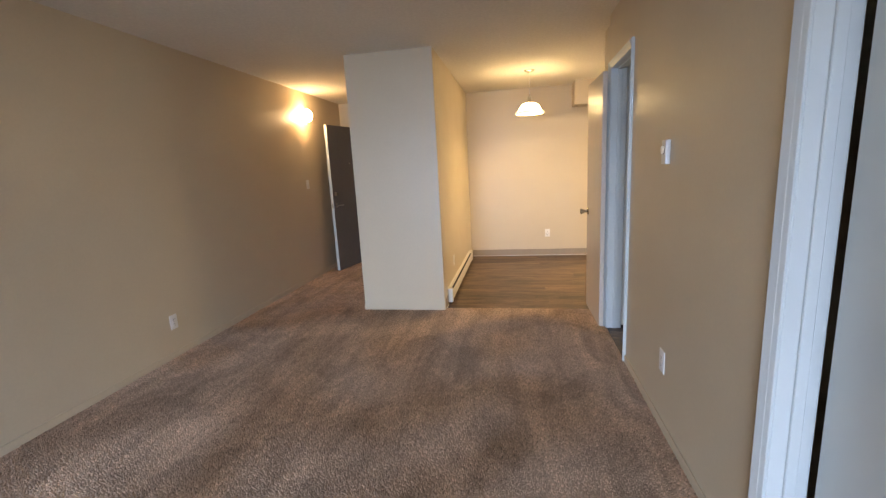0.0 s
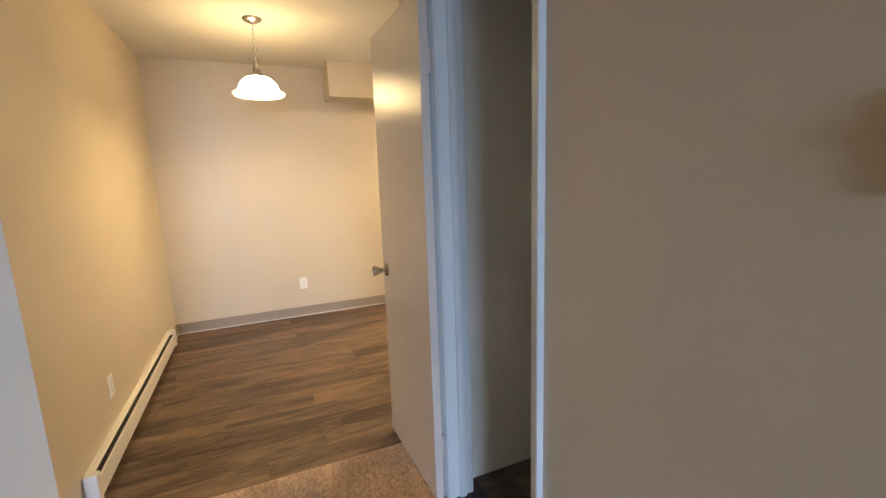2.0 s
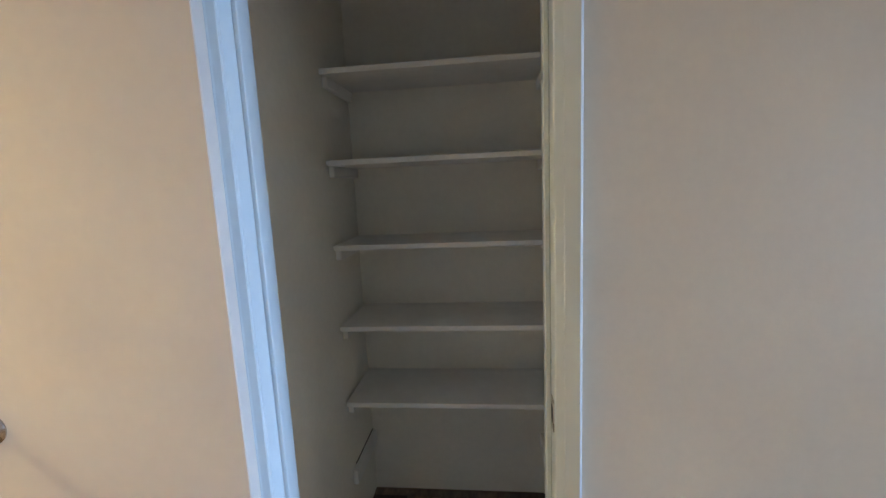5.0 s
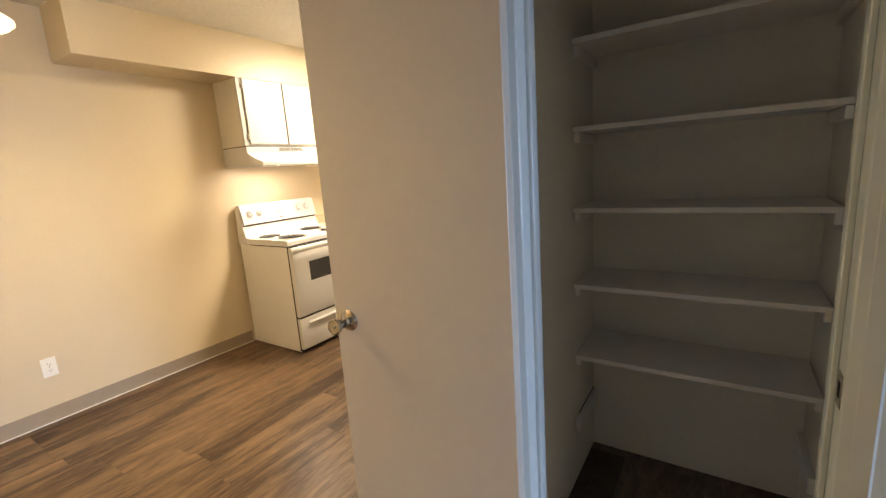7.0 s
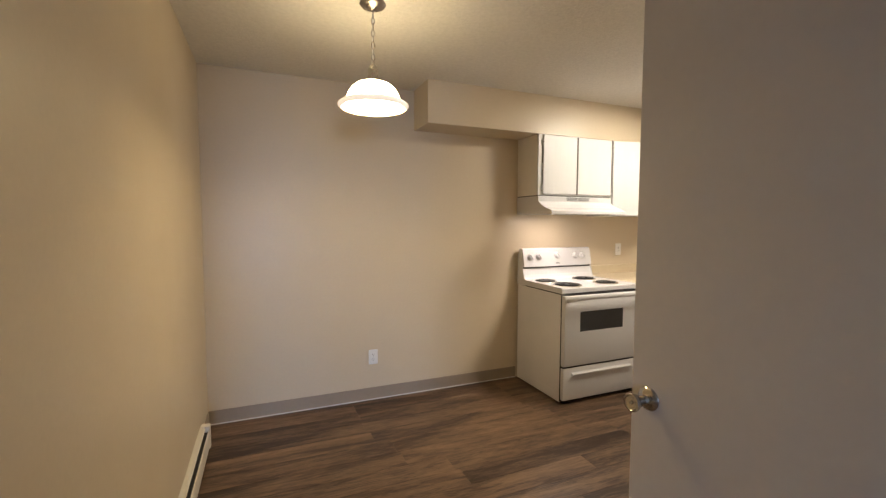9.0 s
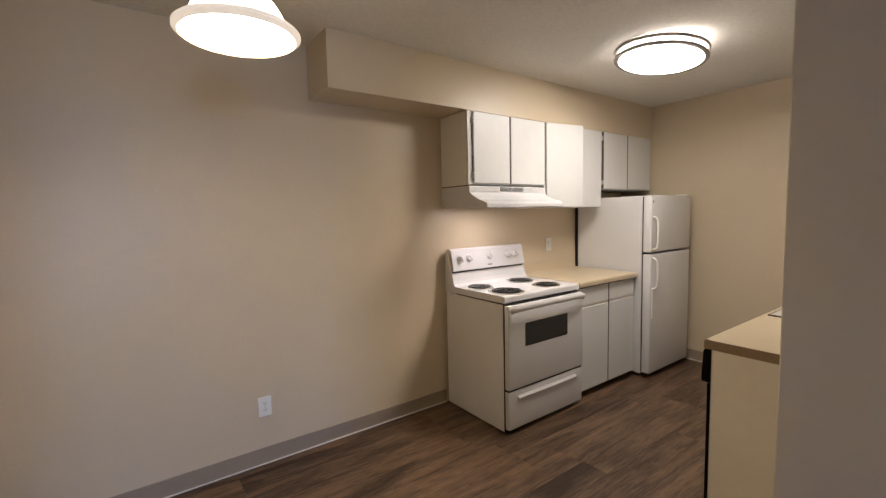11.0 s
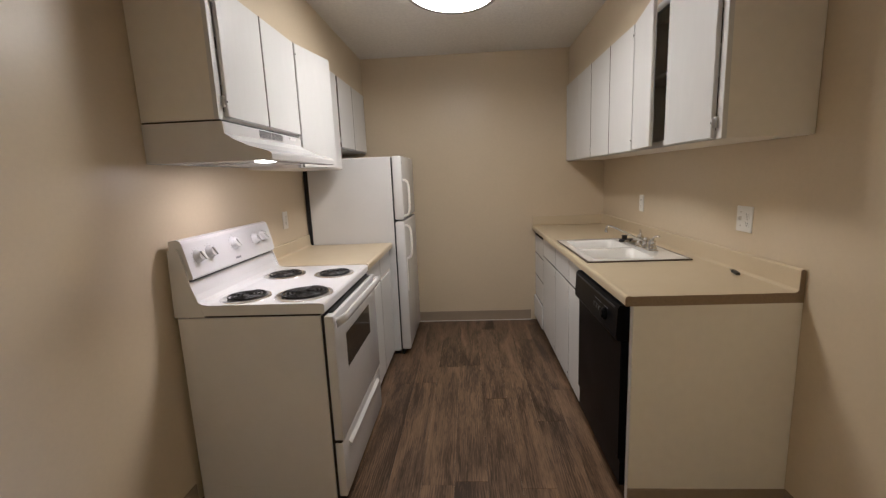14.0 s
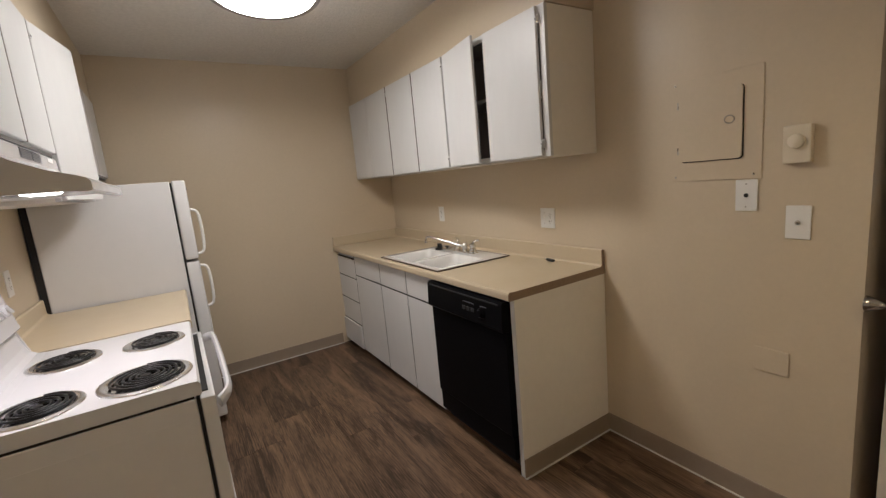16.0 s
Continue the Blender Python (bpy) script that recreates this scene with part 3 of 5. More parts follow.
# ---------------------------------------------------------------- lamps
def pendant():
    x, y = -0.552, 5.590
    p = thing("pendant_lamp", (x, y, CZ), "lit pendant lamp with a bell-shaped frosted glass shade on a chain", "lamp")
    at = Matrix.Translation((x, y, 0))
    part("canopy", lathe([(0, CZ), (0.060, CZ), (0.062, CZ - 0.006), (0.052, CZ - 0.018), (0.022, CZ - 0.026), (0.012, CZ - 0.034), (0, CZ - 0.034)], 28, at), M_NICKEL, p, "brushed nickel ceiling canopy", True)
    z, k = CZ - 0.040, 0
    chain = bmesh.new()
    while z > 2.190:
        loop = []
        for i in range(12):
            u = i * math.tau / 12
            dx, dz = 0.0085 * math.cos(u), 0.017 * math.sin(u)
            loop.append((x + (dx if k % 2 else 0), y + (0 if k % 2 else dx), z - 0.013 + dz))
        tube(loop, 0.0022, 6, True, chain)
        z, k = z - 0.028, k + 1
    part("chain", chain, M_NICKEL, p, "nickel chain links", True)
    part("cord", tube([(x + 0.003, y, CZ - 0.03), (x - 0.004, y + 0.003, 2.33), (x, y, 2.14)], 0.0025, 6), M_PLASTIC, p)
    part("socket_holder", lathe([(0, 2.174), (0.008, 2.172), (0.010, 2.156), (0.020, 2.146), (0.027, 2.129), (0.026, 2.104), (0.031, 2.092), (0.031, 2.066), (0, 2.066)], 24, at), M_NICKEL, p, "brushed nickel socket holder", True)
    out = [(r * 0.95, 1.956 + (z - 1.956) * 0.76) for r, z in ((0.030, 2.116), (0.055, 2.112), (0.085, 2.098), (0.110, 2.072), (0.126, 2.040), (0.136, 2.010), (0.148, 1.993), (0.166, 1.984), (0.176, 1.974), (0.176, 1.964), (0.168, 1.956))]
    inn = [(r - 0.006, z - 0.004) for r, z in out[::-1]]
    part("shade", lathe(out[:7], 40, at), M_GLOW_SHADE, p, "frosted bell glass shade, lit", True)
    part("shade_inside", lathe(inn[4:], 40, at), M_GLOW_WARM, p, "glowing inside of the shade", True)
    part("rim", lathe(out[6:] + inn[:5], 40, at), M_GLOW_RIM, p, "cream flared glass rim", True)


def kitchen_light():
    x, y, zc = 1.860, 5.620, CZ - 0.050
    p = thing("ceiling_light", (x, y, CZ), "lit round ceiling light with two brushed metal bands, hanging slightly askew", "lamp")
    lean = Vector((0, 0, 1)).rotation_difference(Vector((0.105, -0.064, 1))).to_matrix().to_4x4()
    at = Matrix.Translation((x, y, zc)) @ lean
    part("housing", lathe([(0, CZ), (0.17, CZ), (0.17, CZ - 0.05), (0, CZ - 0.05)], 36, Matrix.Translation((x, y, 0))), M_PLASTIC, p, "white metal housing under the ceiling", True)
    part("diffuser", lathe([(0.239, -0.040), (0.232, -0.046), (0.180, -0.050), (0.090, -0.054), (0, -0.055)], 48, at), M_GLOW_KITCHEN, p, "glowing white acrylic diffuser", True)
    part("side_glass", lathe([(0.15, 0.016), (0.244, 0.014), (0.247, 0.006), (0.247, -0.036)], 48, at), M_GLOW_SIDE, p, "glowing side of the diffuser", True)
    for zt in (0.016, -0.026):
        part("band", lathe([(0.236, zt), (0.260, zt), (0.264, zt - 0.004), (0.264, zt - 0.014), (0.260, zt - 0.018), (0.238, zt - 0.017)], 56, at, close=True), M_BAND, p, "brushed nickel band", True)
    for k in range(3):
        u = 2.2 + k * math.tau / 3
        part("post", box(0.252, -0.003, -0.027, 0.259, 0.003, 0.001, m=at @ Matrix.Rotation(u, 4, "Z")), M_NICKEL, p)
        f = at @ Matrix.Rotation(u, 4, "Z") @ Matrix.Translation((0.262, 0, -0.034)) @ Matrix.Rotation(radians(90), 4, "Y")
        part("thumb_nut", lathe([(0, 0), (0.005, 0), (0.005, 0.006), (0.003, 0.008), (0, 0.008)], 10, f), M_NICKEL, p)


def sconce():
    x, y, z = XW, 5.60, 2.13
    p = thing("wall_sconce", (x, y, z), "lit wall sconce with a round white glass globe", "lamp")
    f = Matrix.Translation((x, y, z)) @ Matrix.Rotation(radians(90), 4, "Y")
    part("back_plate", lathe([(0, 0), (0.06, 0), (0.06, 0.012), (0.045, 0.022), (0, 0.024)], 24, f), M_NICKEL, p, "brushed nickel back plate", True)
    part("globe", lathe([(0.032, 0.022), (0.058, 0.038), (0.075, 0.064), (0.077, 0.088), (0.066, 0.116), (0.039, 0.134), (0, 0.140)], 28, f), M_GLOW_SCONCE, p, "glowing white glass globe", True)


pendant()
kitchen_light()
sconce()


# ---------------------------------------------------------------- heater, plates
h = thing("baseboard_heater", (XD, 5.44, 0), "long cream enamelled baseboard heater along the dining wall", "heater")
y0, y1 = 4.43, 6.45
part("back_panel", box(XD + 0.001, y0 + 0.02, 0.025, XD + 0.008, y1 - 0.02, 0.160), M_HEATER, h)
part("hood", prism([(XD + 0.008, 0.160), (XD + 0.001, 0.165), (XD + 0.022, 0.162), (XD + 0.030, 0.156), (XD + 0.030, 0.151), (XD + 0.020, 0.155), (XD + 0.008, 0.154)], "y", y0 + 0.02, y1 - 0.02), M_HEATER, h)
part("front_cover", prism([(XD + 0.045, 0.040), (XD + 0.051, 0.044), (XD + 0.051, 0.133), (XD + 0.047, 0.140), (XD + 0.044, 0.139), (XD + 0.046, 0.131), (XD + 0.046, 0.045)], "y", y0 + 0.02, y1 - 0.02), M_HEATER, h)
part("element", box(XD + 0.010, y0 + 0.03, 0.06, XD + 0.043, y1 - 0.03, 0.130), M_FIN, h, "dark fin element in the slot")
for ya, yb in ((y0, y0 + 0.045), (y1 - 0.045, y1)):
    part("end_cap", box(XD + 0.0015, ya, 0.022, XD + 0.054, yb, 0.168, bevel=0.006, seg=2), M_HEATER, h, "cream end cap")


def plate_thing(kind, m, label, group="", w=0.072, hgt=0.116):
    """Wall plates, built on a wall that faces +y, then turned."""
    name = {"outlet": "wall_outlet", "switch": "light_switch", "double": "switch_and_outlet", "phone": "phone_jack", "coax": "coax_plate", "blank": "blank_plate"}[kind]
    mat = M_WALL if kind == "blank" else M_PLASTIC
    p = thing(name, m.translation, label, "wall plate", group)

    def put(n, bm, mt, par, smooth=False):
        bmesh.ops.transform(bm, matrix=m, verts=bm.verts)
        return part(n, bm, mt, par, "", smooth)
    cover = put("cover", box(-w / 2, 0, -hgt / 2, w / 2, 0.0055, hgt / 2, bevel=0.002, seg=2), mat, p)

    def receptacle(x):
        for z in (0.0195, -0.0195):
            r = put("receptacle", box(x - 0.0165, 0.005, z - 0.014, x + 0.0165, 0.0075, z + 0.014, bevel=0.001), M_PLASTIC, p)
            for sx in (-0.0065, 0.0065):
                put("slot", box(x + sx - 0.0011, 0.0072, z - 0.002, x + sx + 0.0011, 0.0078, z + 0.007), M_DARK, r)
            put("slot", lathe([(0, 0.0072), (0.0025, 0.0072), (0.0025, 0.0078), (0, 0.0078)], 8, Matrix.Translation((x, 0, z - 0.008)) @ Matrix.Rotation(radians(-90), 4, "X")), M_DARK, r)
        put("screw", lathe([(0, 0.005), (0.003, 0.005), (0.003, 0.0068), (0, 0.007)], 8, Matrix.Translation((x, 0, 0)) @ Matrix.Rotation(radians(-90), 4, "X")), M_NICKEL, p)

    def toggle(x):
        put("toggle", box(x - 0.005, 0.004, -0.004, x + 0.005, 0.016, 0.012, bevel=0.001), M_PLASTIC, p)
        for z in (0.03, -0.03):
            put("screw", lathe([(0, 0.005), (0.003, 0.005), (0.003, 0.0068), (0, 0.007)], 8, Matrix.Translation((x, 0, z)) @ Matrix.Rotation(radians(-90), 4, "X")), M_NICKEL, p)
    if kind == "outlet":
        receptacle(0)
    elif kind == "switch":
        toggle(0)
    elif kind == "double":
        receptacle(-0.023)
        toggle(0.023)
    elif kind == "phone":
        put("jack", lathe([(0, 0.005), (0.008, 0.005), (0.007, 0.0085), (0, 0.0085)], 14, Matrix.Rotation(radians(-90), 4, "X")), M_RUBBER, p)
        for z in (0.042, -0.042):
            put("screw", lathe([(0, 0.005), (0.003, 0.005), (0.003, 0.0068), (0, 0.007)], 8, Matrix.Translation((0, 0, z)) @ Matrix.Rotation(radians(-90), 4, "X")), M_NICKEL, p)
    elif kind == "coax":
        put("connector", lathe([(0, 0.005), (0.0075, 0.005), (0.0075, 0.009), (0.0045, 0.010), (0.0045, 0.020), (0, 0.020)], 12, Matrix.Rotation(radians(-90), 4, "X")), M_NICKEL, p)
    return p


plate_thing("outlet", pose(-0.279, YN, 0.345, rz=180), "white duplex outlet low on the dining wall")
plate_thing("outlet", pose(2.217, YN, 1.140, rz=180), "white duplex outlet above the small counter")
plate_thing("outlet", pose(XD, 4.94, 0.355, rz=-90), "cream duplex outlet above the baseboard heater")
plate_thing("outlet", pose(0, 2.455, 0.36, rz=90), "white duplex outlet low on the living room wall")
plate_thing("outlet", pose(XW, 3.09, 0.29, rz=-90), "white duplex outlet low on the long wall")
plate_thing("switch", pose(XW, 5.57, 1.26, rz=-90), "white toggle light switch near the entry")
plate_thing("double", pose(1.384, YS, 1.143), "white two-gang switch and outlet plate above the sink counter", w=0.108, hgt=0.114)
plate_thing("outlet", pose(2.525, YS, 1.143), "white duplex outlet above the sink counter")
plate_thing("phone", pose(0.382, YS, 1.257), "white phone jack plate below the breaker panel")
plate_thing("coax", pose(0.223, YS, 1.162), "white coax plate on the kitchen wall")
plate_thing("blank", pose(0.287, YS, 0.634, ry=0), "blank cover plate painted beige like the wall", w=0.112, hgt=0.094)

t = thing("wall_thermostat", (0, 2.515, 1.40), "white line-voltage thermostat with a round dial", "thermostat")
part("body", box(-0.018, 2.474, 1.345, -0.001, 2.552, 1.458, bevel=0.003, seg=2), M_PLASTIC, t)
part("side_trim", box(-0.024, 2.472, 1.344, -0.003, 2.493, 1.459, bevel=0.006, seg=3), M_PLASTIC, t)
part("dial", lathe([(0, 0), (0.019, 0), (0.018, 0.008), (0.015, 0.010), (0, 0.010)], 28, Matrix.Translation((-0.018, 2.527, 1.412)) @ Matrix.Rotation(radians(-90), 4, "Y")), M_PLASTIC, t, "", True)
part("dial_slot", lathe([(0, 0), (0.0208, 0), (0.0208, 0.0008), (0, 0.0008)], 28, Matrix.Translation((-0.018, 2.527, 1.4115)) @ Matrix.Rotation(radians(-90), 4, "Y")), M_DARK, t, "dark slot round the dial")
t = thing("wall_thermostat", (0.228, YS, 1.426), "ivory thermostat with a round dial on the kitchen wall", "thermostat")
part("body", box(0.189, YS + 0.001, 1.364, 0.267, YS + 0.030, 1.489, bevel=0.004, seg=2), M_ALMOND, t)
part("dial", lathe([(0, 0), (0.024, 0), (0.023, 0.009), (0.019, 0.012), (0, 0.012)], 28, Matrix.Translation((0.228, YS + 0.030, 1.436)) @ Matrix.Rotation(radians(-90), 4, "X")), M_ALMOND, t, "", True)

pb = thing("breaker_panel", (0.50, YS, 1.52), "breaker panel cover painted beige over, door slightly proud", "breaker panel")
part("cover_frame", box(0.335, YS + 0.0005, 1.318, 0.665, YS + 0.004, 1.715, bevel=0.001), M_WALL, pb)


def rounded(x0, z0, x1, z1, r):
    """A rectangle's outline with rounded corners."""
    return [(cx + r * math.cos(radians(a + q * 22.5)), cz + r * math.sin(radians(a + q * 22.5)))
            for cx, cz, a in ((x1 - r, z1 - r, 0), (x0 + r, z1 - r, 90), (x0 + r, z0 + r, 180), (x1 - r, z0 + r, 270)) for q in range(5)]


pd = part("panel_door", prism(rounded(0.398, 1.396, 0.628, 1.662, 0.016), "y", YS + 0.006, YS + 0.0125), M_WALL, pb)
# solid dark sheet, shifted so that painted shade shows along two door edges
part("door_gap", prism(rounded(0.3945, 1.3925, 0.624, 1.660, 0.016), "y", YS + 0.0042, YS + 0.0058), M_DARK, pb, "dark sheet for the shade behind the door's edge")
part("ring_latch", tube([(0.440 + 0.017 * math.cos(u * math.tau / 16), YS + 0.013, 1.540 + 0.014 * math.sin(u * math.tau / 16)) for u in range(16)], 0.0022, 6, True), M_NICKEL, pd, "half painted ring latch", True)
for z in (1.44, 1.62):
    part("hinge", box(0.627, YS + 0.006, z - 0.014, 0.634, YS + 0.012, z + 0.014), M_NICKEL, pb)
for x, z in ((0.645, 1.335), (0.36, 1.335), (0.645, 1.700)):
    part("screw", lathe([(0, 0), (0.0045, 0), (0.004, 0.002), (0, 0.002)], 8, Matrix.Translation((x, YS + 0.004, z)) @ Matrix.Rotation(radians(-90), 4, "X")), M_NICKEL, pb)


# ---------------------------------------------------------------- kitchen cabinets
def slab(parent, x0, x1, z0, z1, y, face, hinge_at=None, ajar=0.0, name="door", hinges=2):
    """A flat cabinet door or drawer front. face: +1 faces +y, -1 faces -y."""
    t = 0.017
    bm = box(x0, min(y, y + face * t), z0, x1, max(y, y + face * t), z1, bevel=0.0025, seg=1)
    hx = x0 if hinge_at == "low" else x1
    m = Matrix.Identity(4)
    if ajar:
        m = Matrix.Translation((hx, y, 0)) @ Matrix.Rotation(radians(ajar), 4, "Z") @ Matrix.Translation((-hx, -y, 0))
        bmesh.ops.transform(bm, matrix=m, verts=bm.verts)
    d = part(name, bm, M_CAB, parent)
    if hinge_at:
        s = -1 if hinge_at == "low" else 1
        for z in (z0 + 0.055, z1 - 0.055)[:hinges]:
            hb = box(hx + s * 0.001, min(y, y + face * 0.012), z - 0.020, hx + s * 0.014, max(y, y + face * 0.012), z + 0.020, bevel=0.002)
            cube(hb, hx - s * 0.004, min(y + face * 0.010, y + face * 0.020), z - 0.012, hx + s * 0.010, max(y + face * 0.010, y + face * 0.020), z + 0.012, bevel=0.002)
            hg = part("hinge", hb, M_PAINTED_METAL, d, "painted-over cabinet hinge")
            part("hinge_pin", box(hx + s * 0.003, min(y + face * 0.0195, y + face * 0.0215), z - 0.006, hx + s * 0.007, max(y + face * 0.0195, y + face * 0.0215), z + 0.002), M_DARK, hg)
    return d


def carcass(name, at, label, x0, x1, y0, y1, z0, z1, face, group, stiles=()):
    """An open-fronted cabinet body with a face frame."""
    c = thing(name, at, label, "cabinet", group)
    t = 0.016
    yb = y0 if face > 0 else y1          # wall side
    yf = y1 if face > 0 else y0          # front
    bm = box(x0, y0, z0, x0 + t, y1, z1, bevel=0.0015)
    cube(bm, x1 - t, y0, z0, x1, y1, z1, bevel=0.0015)
    cube(bm, x0 + t, y0, z0, x1 - t, y1, z0 + t)
    cube(bm, x0 + t, y0, z1 - t, x1 - t, y1, z1)
    part("body", bm, M_CABSIDE, c)
    part("back", box(x0 + t, min(yb, yb + face * 0.006), z0 + t, x1 - t, max(yb, yb + face * 0.006), z1 - t), M_CABIN, c, "cabinet back coloured dark for the unlit inside")
    zm = (z0 + z1) / 2
    part("inner_shelf", box(x0 + t, y0 + 0.008, zm, x1 - t, y1 - 0.022, zm + 0.016), M_CABSIDE, c)
    f0, f1 = min(yf, yf - face * 0.018), max(yf, yf - face * 0.018)
    lo, hi = (f0, f1 + 0.0008) if face > 0 else (f0 - 0.0008, f1)   # stiles just proud of the sides
    bm = box(x0 - 0.0005, lo, z0 - 0.0005, x0 + 0.036, hi, z1 + 0.0003, bevel=0.0015)
    cube(bm, x1 - 0.036, lo, z0 - 0.0005, x1 + 0.0005, hi, z1 + 0.0003, bevel=0.0015)
    cube(bm, x0 + 0.036, lo + 0.0003, z1 - 0.035, x1 - 0.036, hi - 0.0003, z1)
    cube(bm, x0 + 0.036, lo + 0.0003, z0, x1 - 0.036, hi - 0.0003, z0 + 0.03)
    for s in stiles:
        cube(bm, s - 0.018, f0, z0 + 0.03, s + 0.018, f1, z1 - 0.035)
    part("face_frame", bm, M_CAB, c)
    return c


def door_gaps(parent, xs, z0, z1, y, face):
    """Dark strips between neighbouring doors, coloured for the shade in the slots."""
    for x in xs:
        part("door_gap", box(x - 0.0050, min(y, y + face * 0.0165), z0, x + 0.0050, max(y, y + face * 0.0165), z1), M_CABIN, parent, "dark strip for the shade between doors")


GN, GS, GB, GBS = "wall cabinets over the stove side", "wall cabinets over the sink", "base cabinets beside the stove", "base cabinets under the sink counter"
ZT = 2.128
c = carcass("wall_cabinet", (1.41, 6.64, 1.632), "short white two-door wall cabinet above the range hood", 1.030, 1.797, 6.490, YN - 0.002, 1.632, ZT, -1, GN, (1.418,))
slab(c, 1.069, 1.411, 1.644, ZT - 0.006, 6.489, -1, "low")
slab(c, 1.425, 1.790, 1.644, ZT - 0.006, 6.489, -1)
door_gaps(c, (1.418, 1.7945), 1.644, ZT - 0.006, 6.489, -1)
c = carcass("wall_cabinet", (2.17, 6.64, 1.466), "tall white two-door wall cabinet, one door ajar", 1.800, 2.540, 6.490, YN - 0.002, 1.466, ZT, -1, GN)
slab(c, 1.814, 2.186, 1.470, ZT - 0.004, 6.489, -1, "low", -11.0)
slab(c, 2.192, 2.535, 1.470, ZT - 0.004, 6.489, -1, None)
c = carcass("wall_cabinet", (2.97, 6.64, 1.622), "white two-door wall cabinet above the refrigerator", 2.544, XE - 0.003, 6.490, YN - 0.002, 1.622, ZT, -1, GN, (2.95,))
slab(c, 2.572, 2.944, 1.628, ZT - 0.004, 6.489, -1, "low")
slab(c, 2.956, 3.352, 1.628, ZT - 0.004, 6.489, -1)
door_gaps(c, (2.566, 2.950), 1.63, ZT - 0.006, 6.489, -1)

ZS0, ZS1, YC = 1.477, 2.126, 4.660
c = carcass("wall_cabinet", (1.44, 4.5, ZS0), "white wall cabinet over the sink, one door ajar", 1.036, 1.838, YS + 0.002, YC, ZS0, ZS1, 1, GS)
slab(c, 1.074, 1.450, ZS0 + 0.004, ZS1 - 0.004, YC + 0.001, 1, "low")
slab(c, 1.470, 1.832, ZS0 + 0.004, ZS1 - 0.004, YC + 0.001, 1, "high", -9.0)
c = carcass("wall_cabinet", (2.23, 4.5, ZS0), "white two-door wall cabinet over the sink", 1.841, 2.624, YS + 0.002, YC, ZS0, ZS1, 1, GS, (2.223,))
slab(c, 1.849, 2.218, ZS0 + 0.004, ZS1 - 0.004, YC + 0.001, 1, "low")
slab(c, 2.229, 2.619, ZS0 + 0.004, ZS1 - 0.004, YC + 0.001, 1, "high")
c = carcass("wall_cabinet", (3.01, 4.5, ZS0), "white two-door wall cabinet in the kitchen corner", 2.627, XE - 0.003, YS + 0.002, YC, ZS0, ZS1, 1, GS, (3.009,))
slab(c, 2.633, 3.005, ZS0 + 0.004, ZS1 - 0.004, YC + 0.001, 1)
slab(c, 3.013, XE - 0.008, ZS0 + 0.004, ZS1 - 0.004, YC + 0.001, 1)
door_gaps(c, (2.2235, 2.626), ZS0 + 0.005, ZS1 - 0.005, YC + 0.001, 1)


def base_body(label, x0, x1, y0, y1, face, group):
    c = thing("base_cabinet", ((x0 + x1) / 2, (y0 + y1) / 2, 0), label, "cabinet", group)
    f = y1 if face > 0 else y0
    part("body", box(x0, y0, 0.060, x1, y1, 0.742, bevel=0.0015), M_CAB, c)
    part("front_rail", box(x0, min(f, f - face * 0.018), 0.7425, x1, max(f, f - face * 0.018), 0.868), M_CAB, c)
    k0, k1 = (y0, y1 - 0.06) if face > 0 else (y0 + 0.06, y1)
    part("toe_kick", box(x0, k0, 0.0, x1, k1, 0.0595), M_DARK, c, "dark recessed toe kick")
    return c, f


c, f = base_body("white base cabinet with two doors and two drawers beside the stove", 1.800, 2.575, 6.190, YN - 0.004, -1, GB)
for xa, xb, hs in ((1.824, 2.192, "low"), (2.207, 2.560, None)):
    slab(c, xa, xb, 0.062, 0.706, f - 0.0005, -1, hs)
    slab(c, xa, xb, 0.722, 0.858, f - 0.0005, -1, name="drawer_front")
    part("gap", box(xa, f - 0.0130, 0.7065, xb, f - 0.0002, 0.7215), M_CABSIDE, c)
    part("gap", box(xa, f - 0.0140, 0.8585, xb, f - 0.0002, 0.8670), M_GAP, c, "dark gap under the counter")
part("gap", box(2.1925, f - 0.0140, 0.065, 2.2065, f - 0.0002, 0.86), M_GAP, c, "dark gap between the doors")

bays = ((1.700, 2.046), (2.058, 2.460), (2.472, 2.960), (2.972, XE - 0.005))
for i, (xa, xb) in enumerate(bays[:3]):
    c, f = base_body("white sink base cabinet with a flat door and drawer front", xa - 0.0058, xb + 0.0058, YS + 0.002, 4.938, 1, GBS)
    slab(c, xa, xb, 0.052, 0.696, f + 0.0005, 1, ("high", None, "low")[i])
    front = slab(c, xa, xb, 0.705, 0.858, f + 0.0005, 1, name="drawer_front")
    if i == 2:                # hangs a little crooked on its runners
        mid = Matrix.Translation(((xa + xb) / 2, f, 0.78))
        front.data.transform(mid @ Matrix.Rotation(radians(0.9), 4, "Y") @ mid.inverted())
    # nearly flush dark strips, the shade of the gaps put into colour
    part("gap", box(xb + 0.0004, f + 0.0002, 0.055, xb + 0.0057, f + 0.0165, 0.866), M_GAP, c, "dark gap beside the door")
    part("gap", box(xa, f + 0.0002, 0.6962, xb, f + 0.0160, 0.7048), M_GAP, c, "dark gap under the drawer front")
    part("gap", box(xa, f + 0.0002, 0.8585, xb, f + 0.0140, 0.8675), M_GAP, c, "dark gap under the counter")
xa, xb = bays[3]
c, f = base_body("white base cabinet with a stack of four drawers", xa - 0.003, xb + 0.002, YS + 0.002, 4.938, 1, GBS)
